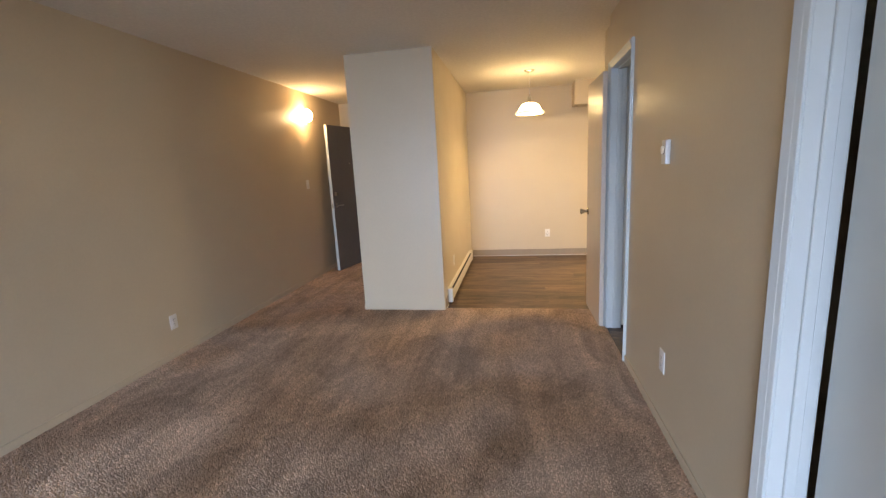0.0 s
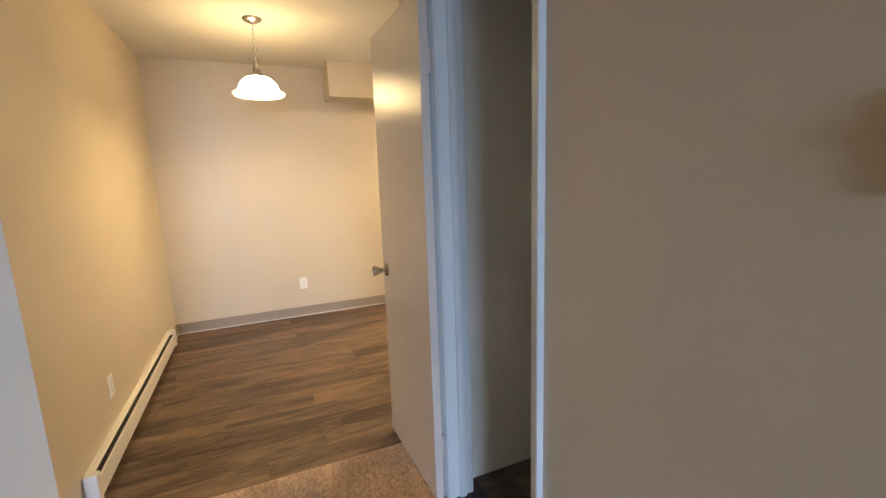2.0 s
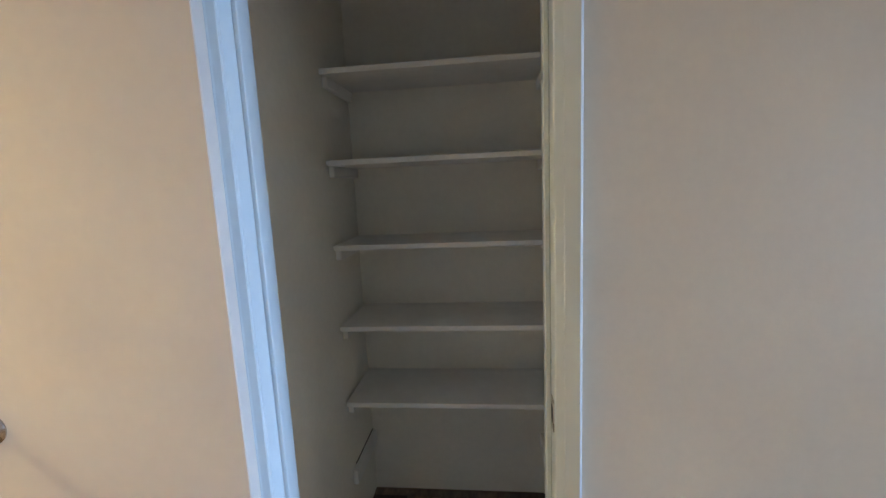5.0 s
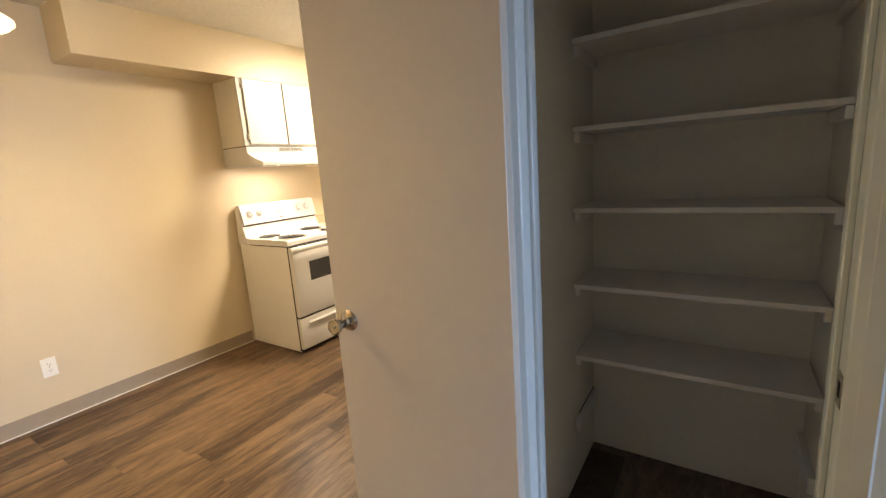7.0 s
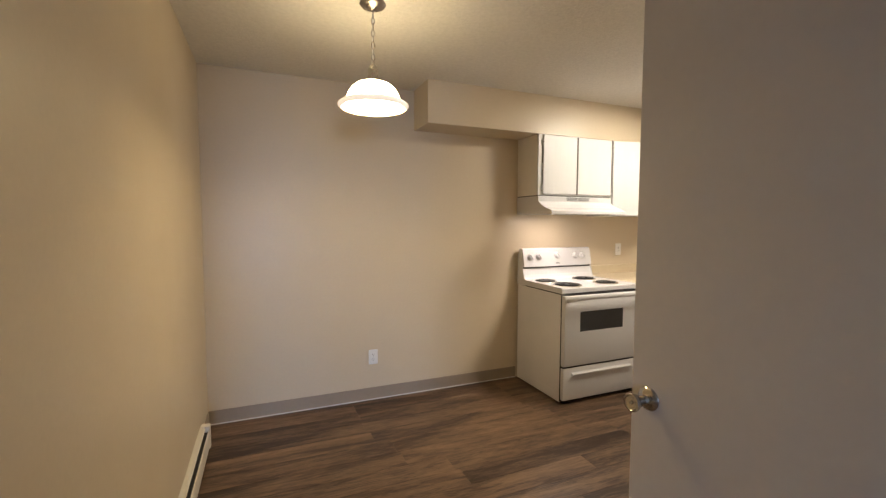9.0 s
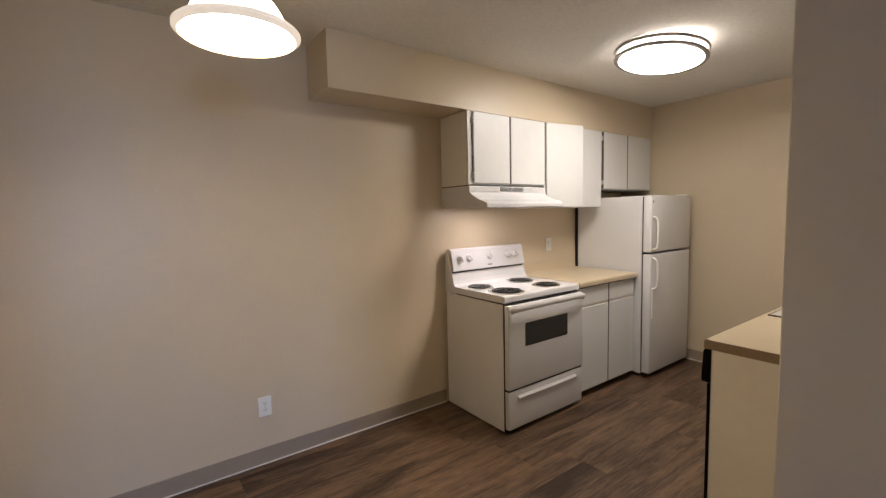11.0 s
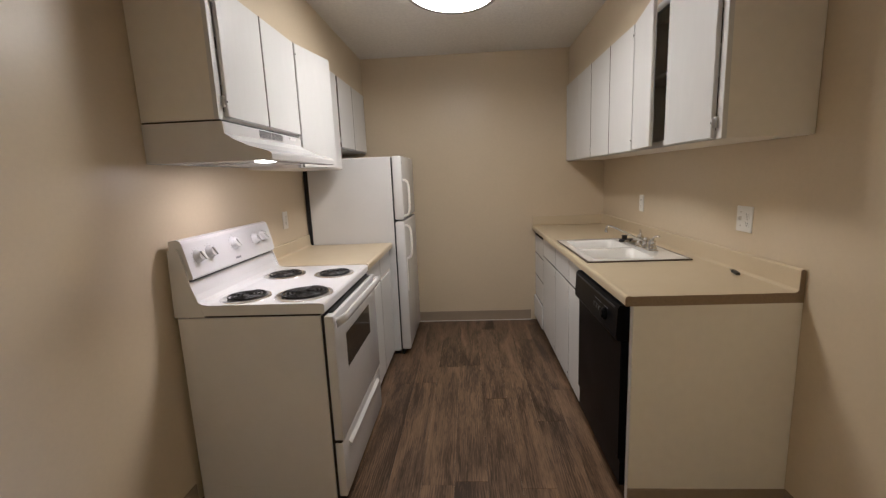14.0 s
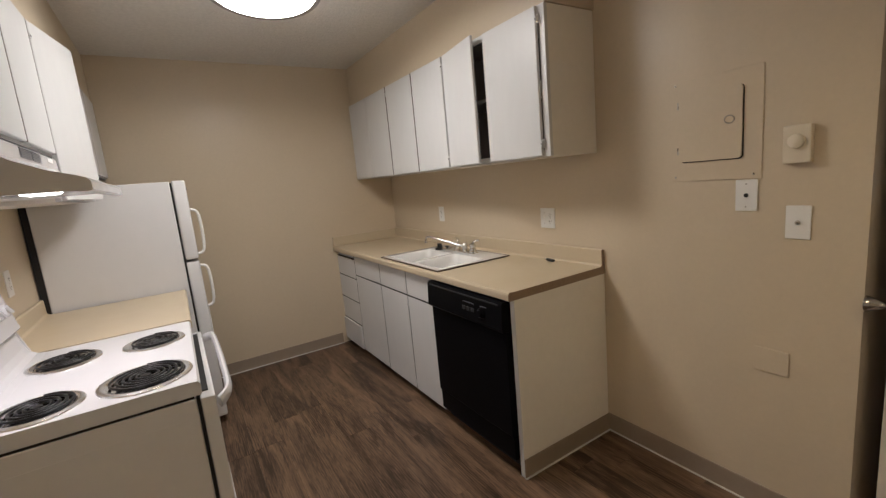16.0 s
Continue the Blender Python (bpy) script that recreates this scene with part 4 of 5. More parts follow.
for z0, z1, out in ((0.052, 0.252, 0.012), (0.260, 0.452, 0.0), (0.460, 0.657, 0.0), (0.665, 0.826, 0.0)):
    slab(c, xa, xb, z0, z1, f + 0.0005 + out, 1, name="drawer_front")
    part("gap", box(xa, f + 0.0002, z1 + 0.0003, xb, f + 0.0160, z1 + 0.0077), M_GAP, c, "dark gap between drawers")

end = thing("end_panel", (1.028, 4.65, 0), "white painted end panel of the sink counter", "cabinet panel")
part("panel", box(1.0135, YS + 0.001, 0, 1.040, 4.952, 0.872, bevel=0.002), M_CABSIDE, end)
part("front_edge", box(1.0140, 4.9522, 0.004, 1.0395, 4.9565, 0.868, bevel=0.001), M_CAB, end, "white painted front edge strip")


def counter_north():
    c = thing("countertop", (2.19, 6.47, 0.87), "beige laminate countertop between stove and refrigerator", "countertop")
    y = 6.150
    prof = [(YN - 0.002, 0.870), (YN - 0.002, 0.985), (YN - 0.006, 0.990), (YN - 0.016, 0.990), (YN - 0.020, 0.985), (YN - 0.021, 0.918), (YN - 0.026, 0.911), (YN - 0.034, 0.908),
            (y + 0.030, 0.908), (y + 0.012, 0.910), (y + 0.004, 0.907), (y, 0.899), (y, 0.874), (y + 0.004, 0.870)]
    part("top", prism(prof, "x", 1.797, 2.582), M_COUNTER, c)
    part("end_strip", prism([(a, b) for a, b in prof], "x", 2.5825, 2.5835), M_COUNTER_EDGE, c, "brown exposed end edge")


counter_north()

# sink counter, cut out for the bowl
cs = thing("countertop", (2.2, 4.66, 0.87), "beige laminate sink countertop with a brown worn end edge", "countertop")
yf, yw, xe = 4.985, YS + 0.002, XE - 0.002
X0 = 1.012
prof = [(yw, 0.870), (yw, 0.990), (yw + 0.004, 0.995), (yw + 0.014, 0.995), (yw + 0.018, 0.990), (yw + 0.019, 0.918), (yw + 0.024, 0.911), (yw + 0.032, 0.908),
        (yf - 0.030, 0.908), (yf - 0.012, 0.910), (yf - 0.004, 0.907), (yf, 0.899), (yf, 0.874), (yf - 0.004, 0.870)]
SX0, SX1, SY0, SY1 = 1.665, 2.372, 4.452, 4.930
part("top", prism(prof, "x", X0 + 0.002, SX0), M_COUNTER, cs)
part("top", prism(prof, "x", SX1, xe), M_COUNTER, cs)
part("top", prism([(yw, 0.870), (yw, 0.990), (yw + 0.004, 0.995), (yw + 0.014, 0.995), (yw + 0.018, 0.990), (yw + 0.019, 0.918), (yw + 0.024, 0.911), (yw + 0.032, 0.908), (SY0, 0.908), (SY0, 0.870)], "x", SX0, SX1), M_COUNTER, cs)
part("top", prism([(SY1, 0.870), (SY1, 0.908), (yf - 0.030, 0.908), (yf - 0.012, 0.910), (yf - 0.004, 0.907), (yf, 0.899), (yf, 0.874), (yf - 0.004, 0.870)], "x", SX0, SX1), M_COUNTER, cs)
part("end_strip", prism(prof, "x", X0, X0 + 0.0018), M_COUNTER_EDGE, cs, "brown worn end edge")
part("side_splash", box(xe - 0.019, yw + 0.02, 0.9085, xe, yf - 0.004, 0.993, bevel=0.003, seg=2), M_COUNTER, cs)


def sink():
    s = thing("kitchen_sink", (2.02, 4.69, 0.90), "white enamelled double-bowl sink with a dark metal rim", "sink")
    bm = bmesh.new()
    for a in ((1.636, 4.424, 2.401, 4.436), (1.636, 4.946, 2.401, 4.958), (1.636, 4.436, 1.648, 4.946), (2.389, 4.436, 2.401, 4.946)):
        cube(bm, a[0], a[1], 0.9085, a[2], a[3], 0.9165, bevel=0.002)
    part("rim", bm, M_RIM, s, "dark tarnished metal sink rim")
    bm = bmesh.new()
    for a in ((1.645, 4.433, 2.392, 4.590), (1.645, 4.905, 2.392, 4.949), (1.645, 4.590, 1.690, 4.905), (2.347, 4.590, 2.392, 4.905), (2.002, 4.590, 2.040, 4.905)):
        cube(bm, a[0], a[1], 0.905, a[2], a[3], 0.9155)
    part("deck", bm, M_SINK, s)
    for xa, xb in ((1.690, 2.002), (2.040, 2.347)):
        bm = bmesh.new()
        ya, yb = 4.590, 4.905
        rings = []
        for k, (ins, z) in enumerate(((0, 0.9152), (0.006, 0.905), (0.012, 0.86), (0.018, 0.79), (0.045, 0.762), (0.10, 0.757))):
            ring = []
            r = 0.045
            for cx, cy, a0 in ((xb - ins - r, yb - ins - r, 0), (xa + ins + r, yb - ins - r, 90), (xa + ins + r, ya + ins + r, 180), (xb - ins - r, ya + ins + r, 270)):
                for q in range(5):
                    u = radians(a0 + q * 22.5)
                    rr = r if k else 0.004
                    ex, ey = (cx, cy) if k else (cx + (r - rr) * (1 if a0 in (0, 270) else -1), cy + (r - rr) * (1 if a0 in (0, 90) else -1))
                    ring.append(bm.verts.new((ex + rr * math.cos(u), ey + rr * math.sin(u), z)))
            rings.append(ring)
        for p, q in zip(rings, rings[1:]):
            for i in range(20):
                bm.faces.new((p[i], p[(i + 1) % 20], q[(i + 1) % 20], q[i]))
        bm.faces.new(rings[-1])
        bowl = part("bowl", bm, M_SINK, s, "", True)
        part("drain", lathe([(0, 0.7585), (0.030, 0.7585), (0.040, 0.7605), (0.041, 0.7575), (0, 0.7575)], 24, Matrix.Translation(((xa + xb) / 2, 4.72, 0))), M_CHROME, bowl, "chrome drain", True)

    fx, fy = 1.962, 4.532
    f = thing("faucet", (fx, fy, 0.9155), "chrome two-handle kitchen faucet with a long swivel spout", "faucet")
    part("base_plate", box(fx - 0.112, fy - 0.026, 0.9155, fx + 0.112, fy + 0.026, 0.930, bevel=0.007, seg=3), M_CHROME, f, "", True)
    part("spout_base", lathe([(0, 0.928), (0.024, 0.928), (0.022, 0.944), (0.019, 0.950), (0.0205, 0.956), (0.0205, 0.974), (0.016, 0.982), (0.009, 0.986), (0, 0.987)], 24, Matrix.Translation((fx, fy, 0))), M_CHROME, f, "", True)
    part("spout", tube(curve_points([(fx + 0.010, fy + 0.004, 0.962), (fx + 0.060, fy + 0.030, 0.972), (fx + 0.150, fy + 0.078, 1.002), (fx + 0.232, fy + 0.122, 1.026), (fx + 0.262, fy + 0.138, 1.026), (fx + 0.272, fy + 0.143, 1.008)], 6), 0.0068, 12), M_CHROME, f, "", True)
    part("aerator", lathe([(0, 0.984), (0.0105, 0.984), (0.0115, 0.990), (0.0105, 1.008), (0, 1.010)], 16, Matrix.Translation((fx + 0.272, fy + 0.143, 0))), M_CHROME, f, "", True)
    for dx, swing in ((-0.085, -0.020), (0.085, 0.020)):
        x = fx + dx
        k = part("handle", lathe([(0, 0.928), (0.025, 0.928), (0.026, 0.936), (0.021, 0.948), (0.017, 0.962), (0.020, 0.970), (0.019, 0.980), (0.010, 0.988), (0, 0.990)], 22, Matrix.Translation((x, fy, 0))), M_CHROME, f, "chrome lever handle", True)
        part("lever", tube(curve_points([(x, fy, 0.982), (x + swing * 0.5, fy - 0.006, 0.998), (x + swing * 1.4, fy - 0.014, 1.006), (x + swing * 2.4, fy - 0.018, 1.008)], 4), 0.0058, 10), M_CHROME, k, "", True)

    sx, sy = 2.262, 4.548
    s = thing("sink_stopper", (sx, sy, 0.9155), "black rubber sink stopper on the sink deck", "stopper")
    part("disc", lathe([(0, 0.9157), (0.034, 0.9157), (0.036, 0.924), (0.030, 0.930), (0.017, 0.932), (0.016, 0.950), (0.019, 0.957), (0, 0.958)], 22, Matrix.Translation((sx, sy, 0))), M_RUBBER, s, "", True)
    sx, sy = 2.168, 4.544
    s = thing("sink_strainer", (sx, sy, 0.9155), "small steel basket strainer with a black knob on the sink deck", "strainer")
    b = part("basket", lathe([(0, 0.9157), (0.026, 0.9157), (0.036, 0.929), (0.041, 0.931), (0.038, 0.934), (0.020, 0.927), (0, 0.927)], 24, Matrix.Translation((sx, sy, 0))), M_CHROME, s, "", True)
    part("knob", lathe([(0.006, 0.926), (0.006, 0.938), (0.016, 0.942), (0.016, 0.947), (0, 0.949)], 16, Matrix.Translation((sx, sy, 0))), M_RUBBER, b, "black strainer knob", True)


sink()
k = thing("pocket_tool", (1.335, 4.394, 0.908), "small black and chrome folding tool lying on the counter", "tool")
m = Matrix.Translation((1.335, 4.398, 0.909)) @ Matrix.Rotation(radians(-14), 4, "Z")
part("grip", box(-0.045, -0.009, 0, 0.022, 0.009, 0.013, bevel=0.004, seg=2, m=m), M_RUBBER, k)
part("blade", box(0.020, -0.006, 0.002, 0.050, 0.006, 0.009, bevel=0.002, m=m), M_CHROME, k, "chrome end")
part("rivet", lathe([(0, 0.013), (0.003, 0.013), (0.003, 0.0142), (0, 0.0144)], 8, m), M_CHROME, k)


# ---------------------------------------------------------------- dishwasher
d = thing("dishwasher", (1.37, 4.66, 0), "black built-in dishwasher with a dial under the counter", "dishwasher")
part("tub", box(1.043, YS + 0.03, 0.02, 1.690, 4.925, 0.866), M_DARK, d)
part("door", box(1.046, 4.927, 0.205, 1.688, 4.984, 0.716, bevel=0.004, seg=2), M_BLACK, d)
cp = part("control_panel", prism([(4.928, 0.720), (5., 0.720), (5.006, 0.730), (5., 0.850), (4.992, 0.862), (4.928, 0.862)], "x", 1.046, 1.688), M_BLACK, d)
part("dial", lathe([(0, 0), (0.028, 0), (0.026, 0.010), (0.018, 0.014), (0.016, 0.020), (0, 0.021)], 24, Matrix.Translation((1.19, 5.002, 0.785)) @ Matrix.Rotation(radians(-87), 4, "X")), M_BLACK, cp, "black cycle dial", True)
for i, x in enumerate((1.25, 1.285, 1.32)):
    part("button", box(x, 5.001, 0.775, x + 0.026, 5.008, 0.795, bevel=0.002), M_RUBBER, cp)
for x, w in ((1.155, 0.05), (1.25, 0.09)):
    part("printed_mark", box(x, 5.001, 0.815, x + w, 5.0025, 0.818), M_PRINT, cp)
part("vent_grip", box(1.07, 5.001, 0.845, 1.66, 5.005, 0.852), M_RUBBER, cp)
part("access_panel", box(1.046, 4.924, 0.085, 1.688, 4.976, 0.199, bevel=0.003), M_BLACK, d)
part("kick_plate", box(1.046, 4.880, 0.0, 1.688, 4.905, 0.083), M_DARK, d)


# ---------------------------------------------------------------- stove
def stove():
    x0, x1, yb, yf = 1.033, 1.790, 6.785, 6.172
    s = thing("electric_range", ((x0 + x1) / 2, 6.47, 0), "white electric coil range with a dark oven window", "stove")
    part("body", box(x0, yf, 0.012, x1, yb - 0.012, 0.853, bevel=0.003), M_STOVE_SIDE, s)
    for xs in (x0 - 0.0012, x1 + 0.0002):
        part("side_rib", box(xs, yf + 0.05, 0.792, xs + 0.001, yb - 0.10, 0.796), M_STOVE_SIDE, s)
        part("side_rib", box(xs, yf + 0.05, 0.080, xs + 0.001, yb - 0.10, 0.084), M_STOVE_SIDE, s)
    part("side_gap", box(x0 + 0.002, yf - 0.0095, 0.02, x1 - 0.002, yf - 0.0005, 0.852), M_DARK, s, "dark gap round the oven door")
    part("cooktop_gap", box(x0 + 0.003, yf + 0.004, 0.8532, x1 - 0.003, yb - 0.06, 0.8618), M_DARK, s)
    # cooktop that curves up into the backguard
    prof = [(yf - 0.014, 0.862), (yf - 0.018, 0.868), (yf - 0.018, 0.896), (yf - 0.012, 0.904), (yf + 0.010, 0.906), (6.632, 0.906), (6.660, 0.910), (6.678, 0.922), (6.690, 0.945), (6.706, 1.000),
            (6.730, 1.000), (6.730, 0.862)]
    top = part("cooktop", prism(prof, "x", x0, x1), M_ENAMEL, s)
    part("back_gap", box(x0 + 0.006, 6.712, 1.0005, x1 - 0.006, 6.74, 1.012), M_DARK, s, "dark gap under the control panel")
    panel = part("control_panel", prism([(6.692, 1.012), (6.686, 1.020), (6.716, 1.160), (6.724, 1.172), (6.740, 1.177), (6.770, 1.172), (6.775, 1.012)], "x", x0 + 0.008, x1 - 0.008), M_ENAMEL, s)
    for xs in (x0 - 0.001, x1 - 0.005):
        part("side_trim", prism([(6.655, 0.857), (6.670, 0.905), (6.700, 1.000), (6.728, 1.132), (6.736, 1.142), (6.774, 1.136), (6.783, 0.857)], "x", xs, xs + 0.006), M_ENAMEL, s)
    tilt = math.atan2(0.030, 0.140)

    def on_panel(x, z):
        y = 6.686 + (z - 1.020) * 0.030 / 0.140
        return Matrix.Translation((x, y, z)) @ Matrix.Rotation(radians(90) - tilt, 4, "X")
    for x, z, r in ((1.112, 1.098, 0.025), (1.200, 1.102, 0.025), (1.402, 1.110, 0.028), (1.602, 1.104, 0.025), (1.684, 1.104, 0.025)):
        f = on_panel(x, z)
        kn = part("knob", lathe([(0, 0), (r + 0.004, 0), (r + 0.003, 0.004), (r, 0.008), (r - 0.003, 0.022), (r - 0.006, 0.025), (0, 0.025)], 24, f), M_ENAMEL, panel, "white control knob", True)
        part("grip", box(-0.0045, -r + 0.003, 0.024, 0.0045, r - 0.003, 0.034, bevel=0.002, m=f @ Matrix.Rotation(0.5 * x, 4, "Z")), M_ENAMEL, kn)
        for q in range(9):
            u = radians(-120 + q * 30)
            part("dial_mark", box(-0.0008, r + 0.008, 0.0003, 0.0008, r + 0.012, 0.0008, m=f @ Matrix.Rotation(u, 4, "Z")), M_PRINT, panel) if r > 0.024 or q % 4 == 0 else None
    part("badge", box(-0.022, -0.005, 0, 0.022, 0.005, 0.0012, m=on_panel(1.402, 1.040)), M_PRINT, panel, "small grey maker's badge")
    # burners
    for x, y, r in ((1.178, 6.290, 0.116), (1.150, 6.535, 0.097), (1.575, 6.546, 0.099), (1.572, 6.280, 0.094)):
        at = Matrix.Translation((x, y, 0.906))
        pan = part("drip_pan", lathe([(r - 0.014, 0.0034), (r - 0.020, 0.0010), (r * 0.72, 0.0022), (r * 0.45, 0.0009), (0, 0.0009)], 40, at), M_BOWL, top, "dark reflecting drip pan bowl", True)
        part("trim_ring", lathe([(r + 0.008, 0.0004), (r + 0.006, 0.0040), (r - 0.001, 0.0066), (r - 0.010, 0.0058), (r - 0.015, 0.0030)], 44, at), M_RING, pan, "polished chrome trim ring", True)
        turns = 5 if r > 0.11 else 4
        pts = []
        n = turns * 26
        for i in range(n + 1):
            u = i / n
            rr = 0.020 + (r - 0.034) * u
            pts.append((x + rr * math.cos(u * turns * math.tau), y + rr * math.sin(u * turns * math.tau), 0.9155))
        part("coil", tube(pts, 0.0041, 6), M_COIL, pan, "black burner coil", True)
        part("hub", lathe([(0, 0.006), (0.014, 0.006), (0.014, 0.011), (0, 0.0115)], 14, at), M_COIL, pan)
        for q in range(3):
            u = q * math.tau / 3 + 0.4
            part("coil_support", box(0.012, -0.002, 0.003, r - 0.012, 0.002, 0.006, m=at @ Matrix.Rotation(u, 4, "Z")), M_CHROME, pan)
    # oven door, handle, drawer
    od = part("oven_door", box(x0 + 0.001, yf - 0.050, 0.300, x1 - 0.001, yf - 0.010, 0.849, bevel=0.006, seg=3), M_ENAMEL, s, "", True)
    part("oven_window", box(1.182, yf - 0.0515, 0.566, 1.614, yf - 0.049, 0.722, bevel=0.001), M_GLASSBLK, od, "dark oven window glass")
    wf = bmesh.new()
    for a in ((1.172, 0.556, 1.182, 0.732), (1.614, 0.556, 1.624, 0.732), (1.182, 0.722, 1.614, 0.732), (1.182, 0.556, 1.614, 0.566)):
        cube(wf, a[0], yf - 0.0508, a[1], a[2], yf - 0.049, a[3])
    part("window_border", wf, M_ENAMEL, od)
    hp = curve_points([(x0 + 0.016, yf - 0.052, 0.822), (x0 + 0.050, yf - 0.086, 0.832), (1.22, yf - 0.094, 0.836), (1.6, yf - 0.094, 0.836), (x1 - 0.050, yf - 0.086, 0.832), (x1 - 0.016, yf - 0.052, 0.822)], 6)
    bm = tube(hp, 0.013, 10)
    bmesh.ops.scale(bm, vec=(1, 0.85, 1.5), space=Matrix.Translation((0, -(yf - 0.09), -0.834)), verts=bm.verts)
    part("door_handle", bm, M_ENAMEL, od, "curved white door handle", True)
    part("vent_slot", box(x0 + 0.05, yf - 0.034, 0.8492, x1 - 0.05, yf - 0.014, 0.8532), M_DARK, od)
    dr = part("storage_drawer", box(x0 + 0.001, yf - 0.046, 0.035, x1 - 0.001, yf - 0.010, 0.288, bevel=0.006, seg=3), M_ENAMEL, s, "", True)
    part("drawer_grip", prism([(yf - 0.046, 0.252), (yf - 0.060, 0.238), (yf - 0.060, 0.232), (yf - 0.046, 0.226)], "x", x0 + 0.08, x1 - 0.08), M_ENAMEL, dr)
    part("drawer_gap", box(x0 + 0.004, yf - 0.040, 0.288, x1 - 0.004, yf - 0.010, 0.300), M_DARK, s)
    for x in (x0 + 0.03, x1 - 0.05):
        for y in (yf + 0.03, yb - 0.08):
            part("foot", lathe([(0, 0), (0.014, 0), (0.014, 0.012), (0, 0.012)], 10, Matrix.Translation((x, y, 0))), M_RUBBER, s)
    part("base_shadow", box(x0 + 0.02, yf - 0.005, 0.002, x1 - 0.02, yf + 0.004, 0.03), M_DARK, s)


stove()


# ---------------------------------------------------------------- range hood
hd = thing("range_hood", (1.43, 6.6, 1.49), "white under-cabinet range hood with its lamp on", "range hood")
hp = [(YN - 0.002, 1.497), (YN - 0.002, 1.649), (6.482, 1.649), (6.478, 1.645), (6.476, 1.600), (6.440, 1.575), (6.380, 1.548), (6.330, 1.534), (6.308, 1.526), (6.300, 1.516), (6.300, 1.496), (6.306, 1.492),
      (6.330, 1.492), (6.330, 1.505), (YN - 0.03, 1.505), (YN - 0.03, 1.497)]
hp = [(y, z - 0.020 - (0.004 if z > 1.64 else 0)) for y, z in hp]
# inset filler, dark to stand for the joint's shadow
part("top_joint", box(1.034, 6.486, 1.6255, 1.786, YN - 0.003, 1.6315), M_DARK, hd, "dark filler for the shaded joint under the cabinet")
part("shell", prism(hp, "x", 1.030, 1.790), M_ENAMEL, hd)
part("end_cheek", prism(hp[:13] + [(6.330, 1.474)], "x", 1.0285, 1.033), M_STOVE_SIDE, hd)
for g in range(2):
    for i in range(6):
        zz = 1.590 + i * 0.0052
        part("vent_slot", box(1.315 + g * 0.125, 6.4735, zz, 1.425 + g * 0.125, 6.4768, zz + 0.0026), M_PRINT, hd)
part("badge", box(1.64, 6.4745, 1.602, 1.715, 6.4768, 1.616), M_STOVE_SIDE, hd, "small grey label strip")
part("filter", box(1.40, 6.46, 1.480, 1.70, 6.74, 1.4845), M_PAINTED_METAL, hd, "grey mesh grease filter")
part("lamp_lens", lathe([(0, 1.4762), (0.030, 1.4768), (0.043, 1.4792), (0.048, 1.4845), (0, 1.4848)], 28, Matrix.Translation((1.282, 6.445, 0))), M_GLOW_HOOD, hd, "lit lamp lens", True)
part("switch", box(1.68, 6.3165, 1.487, 1.695, 6.3215, 1.497), M_PRINT, hd)


# ---------------------------------------------------------------- refrigerator
def fridge():
    x0, x1, yb, yd = 2.602, 3.285, 6.765, 6.132
    f = thing("refrigerator", ((x0 + x1) / 2, 6.4, 0), "white two-door top-freezer refrigerator in the corner", "refrigerator")
    part("cabinet", box(x0, yd, 0.035, x1, yb, 1.548, bevel=0.004), M_ENAMEL, f)
    # dark block added for the rear panel and the shadow between fridge and wall
    part("rear_panel", box(x0 + 0.002, yb + 0.0005, 0.10, x1 - 0.002, YN - 0.004, 1.535), M_DARK, f, "dark fill for the black rear panel and the shaded gap")
    part("gasket", box(x0 + 0.012, yd - 0.012, 0.05, x1 - 0.012, yd, 1.54), M_DARK, f, "dark door gasket gap")
    part("freezer_door", box(x0 - 0.002, yd - 0.080, 1.078, x1 + 0.002, yd - 0.010, 1.552, bevel=0.012, seg=3), M_ENAMEL, f, "", True)
    part("fridge_door", box(x0 - 0.002, yd - 0.080, 0.048, x1 + 0.002, yd - 0.010, 1.064, bevel=0.012, seg=3), M_ENAMEL, f, "", True)
    y = yd - 0.080
    for z0, z1 in ((1.105, 1.375), (0.775, 1.035)):
        bm = tube(curve_points([(x0 + 0.028, y, z0), (x0 + 0.028, y - 0.036, z0 + 0.022), (x0 + 0.028, y - 0.044, (z0 + z1) / 2), (x0 + 0.028, y - 0.036, z1 - 0.022), (x0 + 0.028, y, z1)], 6), 0.0085, 10)
        part("handle", bm, M_PLASTIC, f, "white vertical handle", True)
    part("handle_trim", box(x0 + 0.018, y - 0.006, 0.52, x0 + 0.038, y + 0.001, 0.775, bevel=0.003), M_PLASTIC, f)
    part("top_hinge", box(x1 - 0.07, yd - 0.055, 1.552, x1 - 0.01, yd + 0.03, 1.562, bevel=0.002), M_PLASTIC, f)
    part("badge", lathe([(0, 0), (0.010, 0), (0.010, 0.002), (0, 0.002)], 12, Matrix.Translation((x0 + 0.028, y, 1.50)) @ Matrix.Rotation(radians(90), 4, "X")), M_PRINT, f)
    part("toe_grille", box(x0 + 0.01, yd - 0.025, 0.006, x1 - 0.01, yd - 0.005, 0.044), M_DARK, f, "dark toe grille")
    for x in (x0 + 0.03, x1 - 0.06):
        part("foot", box(x, yd + 0.02, 0.0, x + 0.03, yd + 0.05, 0.035), M_RUBBER, f)
        part("foot", box(x, yb - 0.08, 0.0, x + 0.03, yb - 0.05, 0.035), M_RUBBER, f)


fridge()

# ---------------------------------------------------------------- carpet
carpet = setting("carpet", box(XW, YB, -0.0035, 0.0, YV, 0.004), M_CARPET, "brown mottled plush carpet with vacuum and tread marks", "carpet")
part("hall_carpet", box(XW, YV, -0.0035, -1.551, 6.85, 0.004), M_CARPET, carpet)
rng = np.random.default_rng(4)


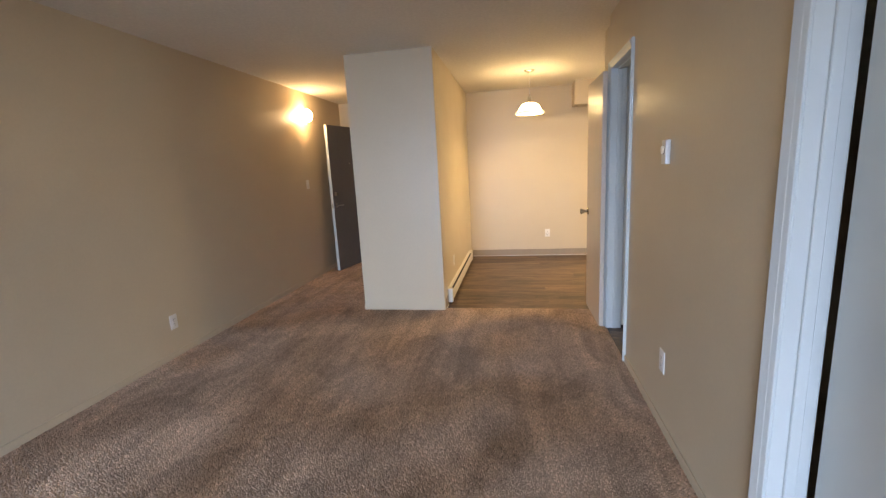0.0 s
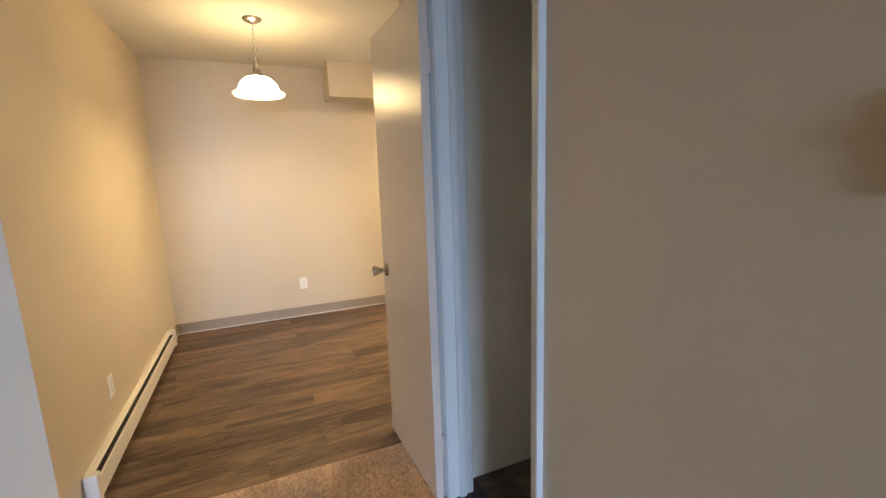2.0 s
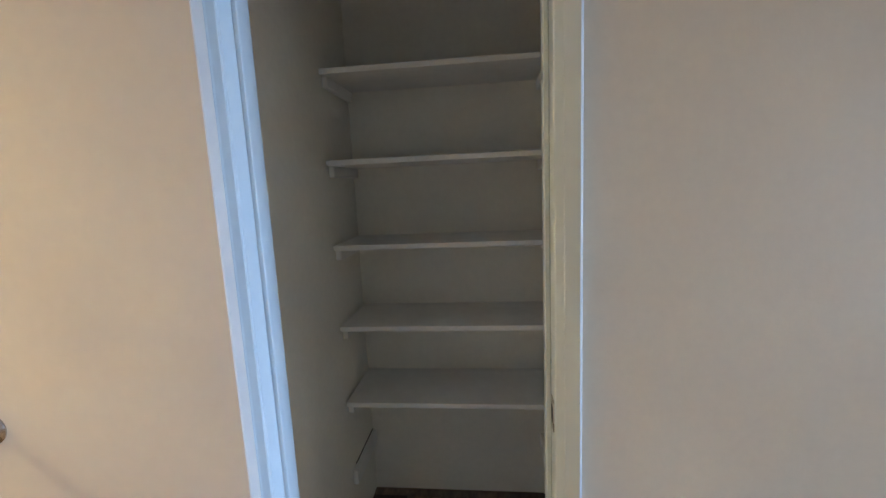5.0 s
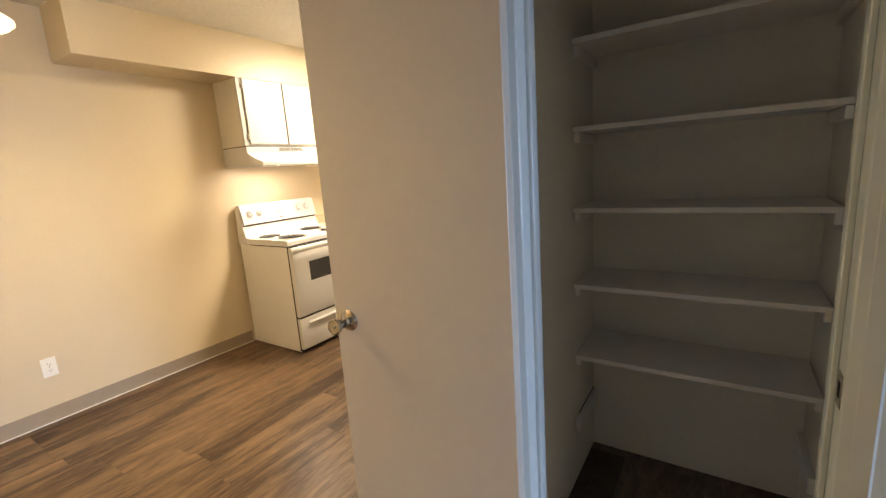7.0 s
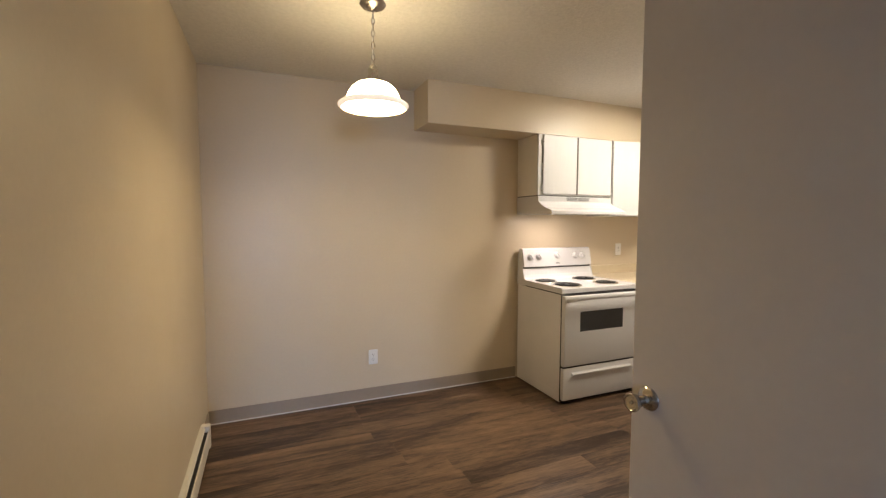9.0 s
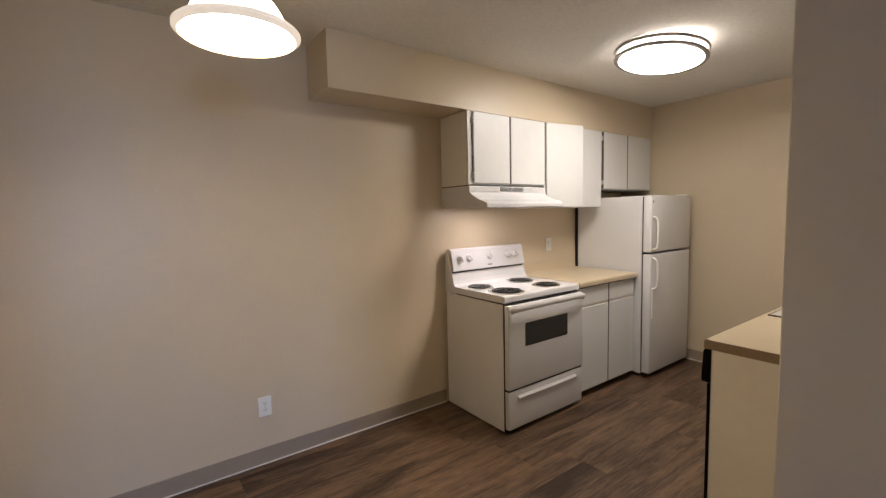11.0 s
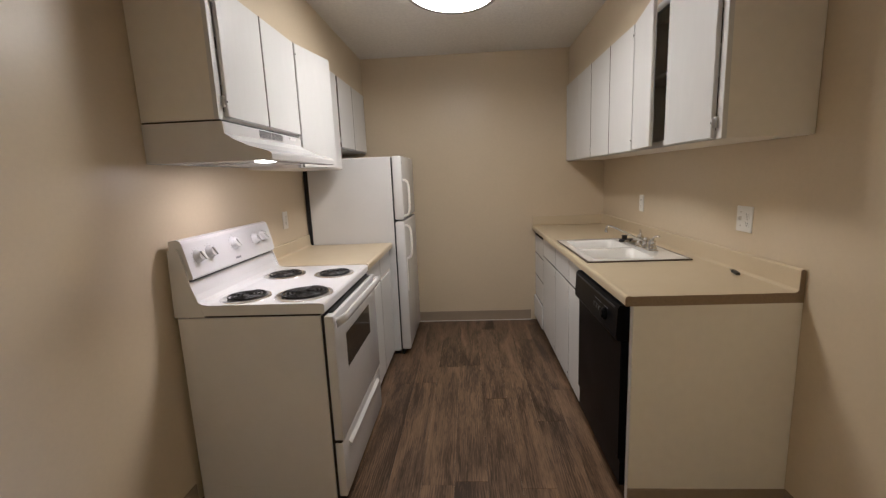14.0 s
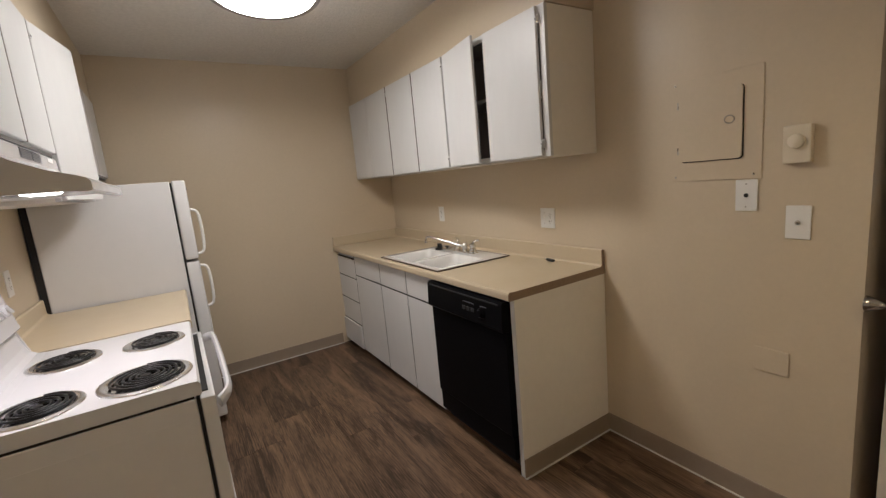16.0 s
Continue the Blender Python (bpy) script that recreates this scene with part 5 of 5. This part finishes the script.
def pile(x0, x1, y0, y1, step, tall):
    nx, ny = int((x1 - x0) / step), int((y1 - y0) / step)
    gx, gy = np.meshgrid(np.arange(nx), np.arange(ny))
    n = nx * ny
    p = np.stack([x0 + (gx.ravel() + rng.random(n)) * step, y0 + (gy.ravel() + rng.random(n)) * step], 1)
    keep = ~((p[:, 0] > -2.27) & (p[:, 1] > YP - 0.012) & (p[:, 0] < -1.42)) & (p[:, 0] < -0.006) & (p[:, 0] > XW + 0.012) & (p[:, 1] < YV - 0.002 if y1 < 4.4 else True)
    p = p[keep]
    n = len(p)
    turn, r, hgt = rng.random(n) * math.tau, step * (0.45 + 0.4 * rng.random(n)), tall * (0.6 + 0.8 * rng.random(n))
    # the nap leans one way in some patches and the other way in others
    swirl = np.sin(p[:, 0] * 2.3 + 1.7 * np.sin(p[:, 1] * 1.9)) + np.cos(p[:, 1] * 2.9 + 1.3 * np.sin(p[:, 0] * 3.1))
    lean = np.stack([np.cos(swirl * 2), np.sin(swirl * 2)], 1) * (hgt * 0.5)[:, None] + (rng.random((n, 2)) - 0.5) * step
    v = np.zeros((n, 4, 3))
    for k in range(3):
        v[:, k, 0] = p[:, 0] + r * np.cos(turn + k * math.tau / 3)
        v[:, k, 1] = p[:, 1] + r * np.sin(turn + k * math.tau / 3)
        v[:, k, 2] = 0.003
    v[:, 3, :2], v[:, 3, 2] = p + lean, 0.004 + hgt
    i = np.arange(n)[:, None] * 4
    faces = np.concatenate([i + [0, 1, 3], i + [1, 2, 3], i + [2, 0, 3]], 1).reshape(-1, 3)
    me = bpy.data.meshes.new("carpet_pile")
    me.vertices.add(n * 4)
    me.vertices.foreach_set("co", v.ravel())
    me.loops.add(len(faces) * 3)
    me.loops.foreach_set("vertex_index", faces.ravel().astype(np.int32))
    me.polygons.add(len(faces))
    me.polygons.foreach_set("loop_start", np.arange(len(faces), dtype=np.int32) * 3)
    me.update(calc_edges=True)
    me.materials.append(M_PILE)
    ob = new("carpet_pile", me)
    ob.parent = carpet
    tagged(ob, "short brown carpet tufts", kind="stuff")


pile(XW, 0.0, 0.7, YV, 0.0095, 0.008)
pile(XW, 0.0, YB, 0.7, 0.016, 0.009)
pile(XW, -2.258, YV, 6.84, 0.012, 0.008)

# ---------------------------------------------------------------- vinyl planks and closet tiles
vinyl = setting("floor_vinyl", box(XD, YV, -0.0038, XE, YN, 0.0), M_SUB, "brown wood-look vinyl plank floor", "floor")
dice = random.Random(11)
W = 0.152
rows_n = math.ceil((YN - YV) / W)
for r in range(rows_n):
    ya, yb = YV + r * W, min(YV + (r + 1) * W, YN)
    x = XD - dice.uniform(0.0, 1.1)
    while x < XE:
        xa, xb = max(x, XD), min(x + 1.22, XE)
        if xb - xa > 0.03:
            bm = bmesh.new()
            g, dz = 0.0003, dice.uniform(0.0, 0.0003)
            cube(bm, xa + g, ya + g, 0.0002, xb - g, yb - g, 0.0030 + dz, bevel=0.0005)
            ob = new("plank", mesh_of("plank", bm, M_PLANK))
            ob.parent = vinyl
        x += 1.22

tiles = setting("floor_closet", box(0.0, 3.233, -0.0038, 0.97, 3.905, 0.0), M_SUB, "dark brown checkered closet floor tiles", "floor")
S = 0.1525
i = 0
for a in range(7):
    for b in range(6):
        xa, ya = 0.005 + a * S, 3.14 + b * S
        xb, yb = min(xa + S, 0.969), min(ya + S, 3.904)
        if a == 0 or xb - xa < 0.02 or yb - ya < 0.02:
            if a == 0:
                ya2, yb2 = max(ya, 3.235), min(yb, 3.825)
                if yb2 - ya2 < 0.02:
                    continue
                ya, yb = ya2, yb2
            else:
                continue
        bm = box(xa + 0.0006, ya + 0.0006, 0.0003, xb - 0.0006, yb - 0.0006, 0.003, bevel=0.0006)
        ob = new("tile", mesh_of("tile", bm, M_TILE))
        ob.parent = tiles
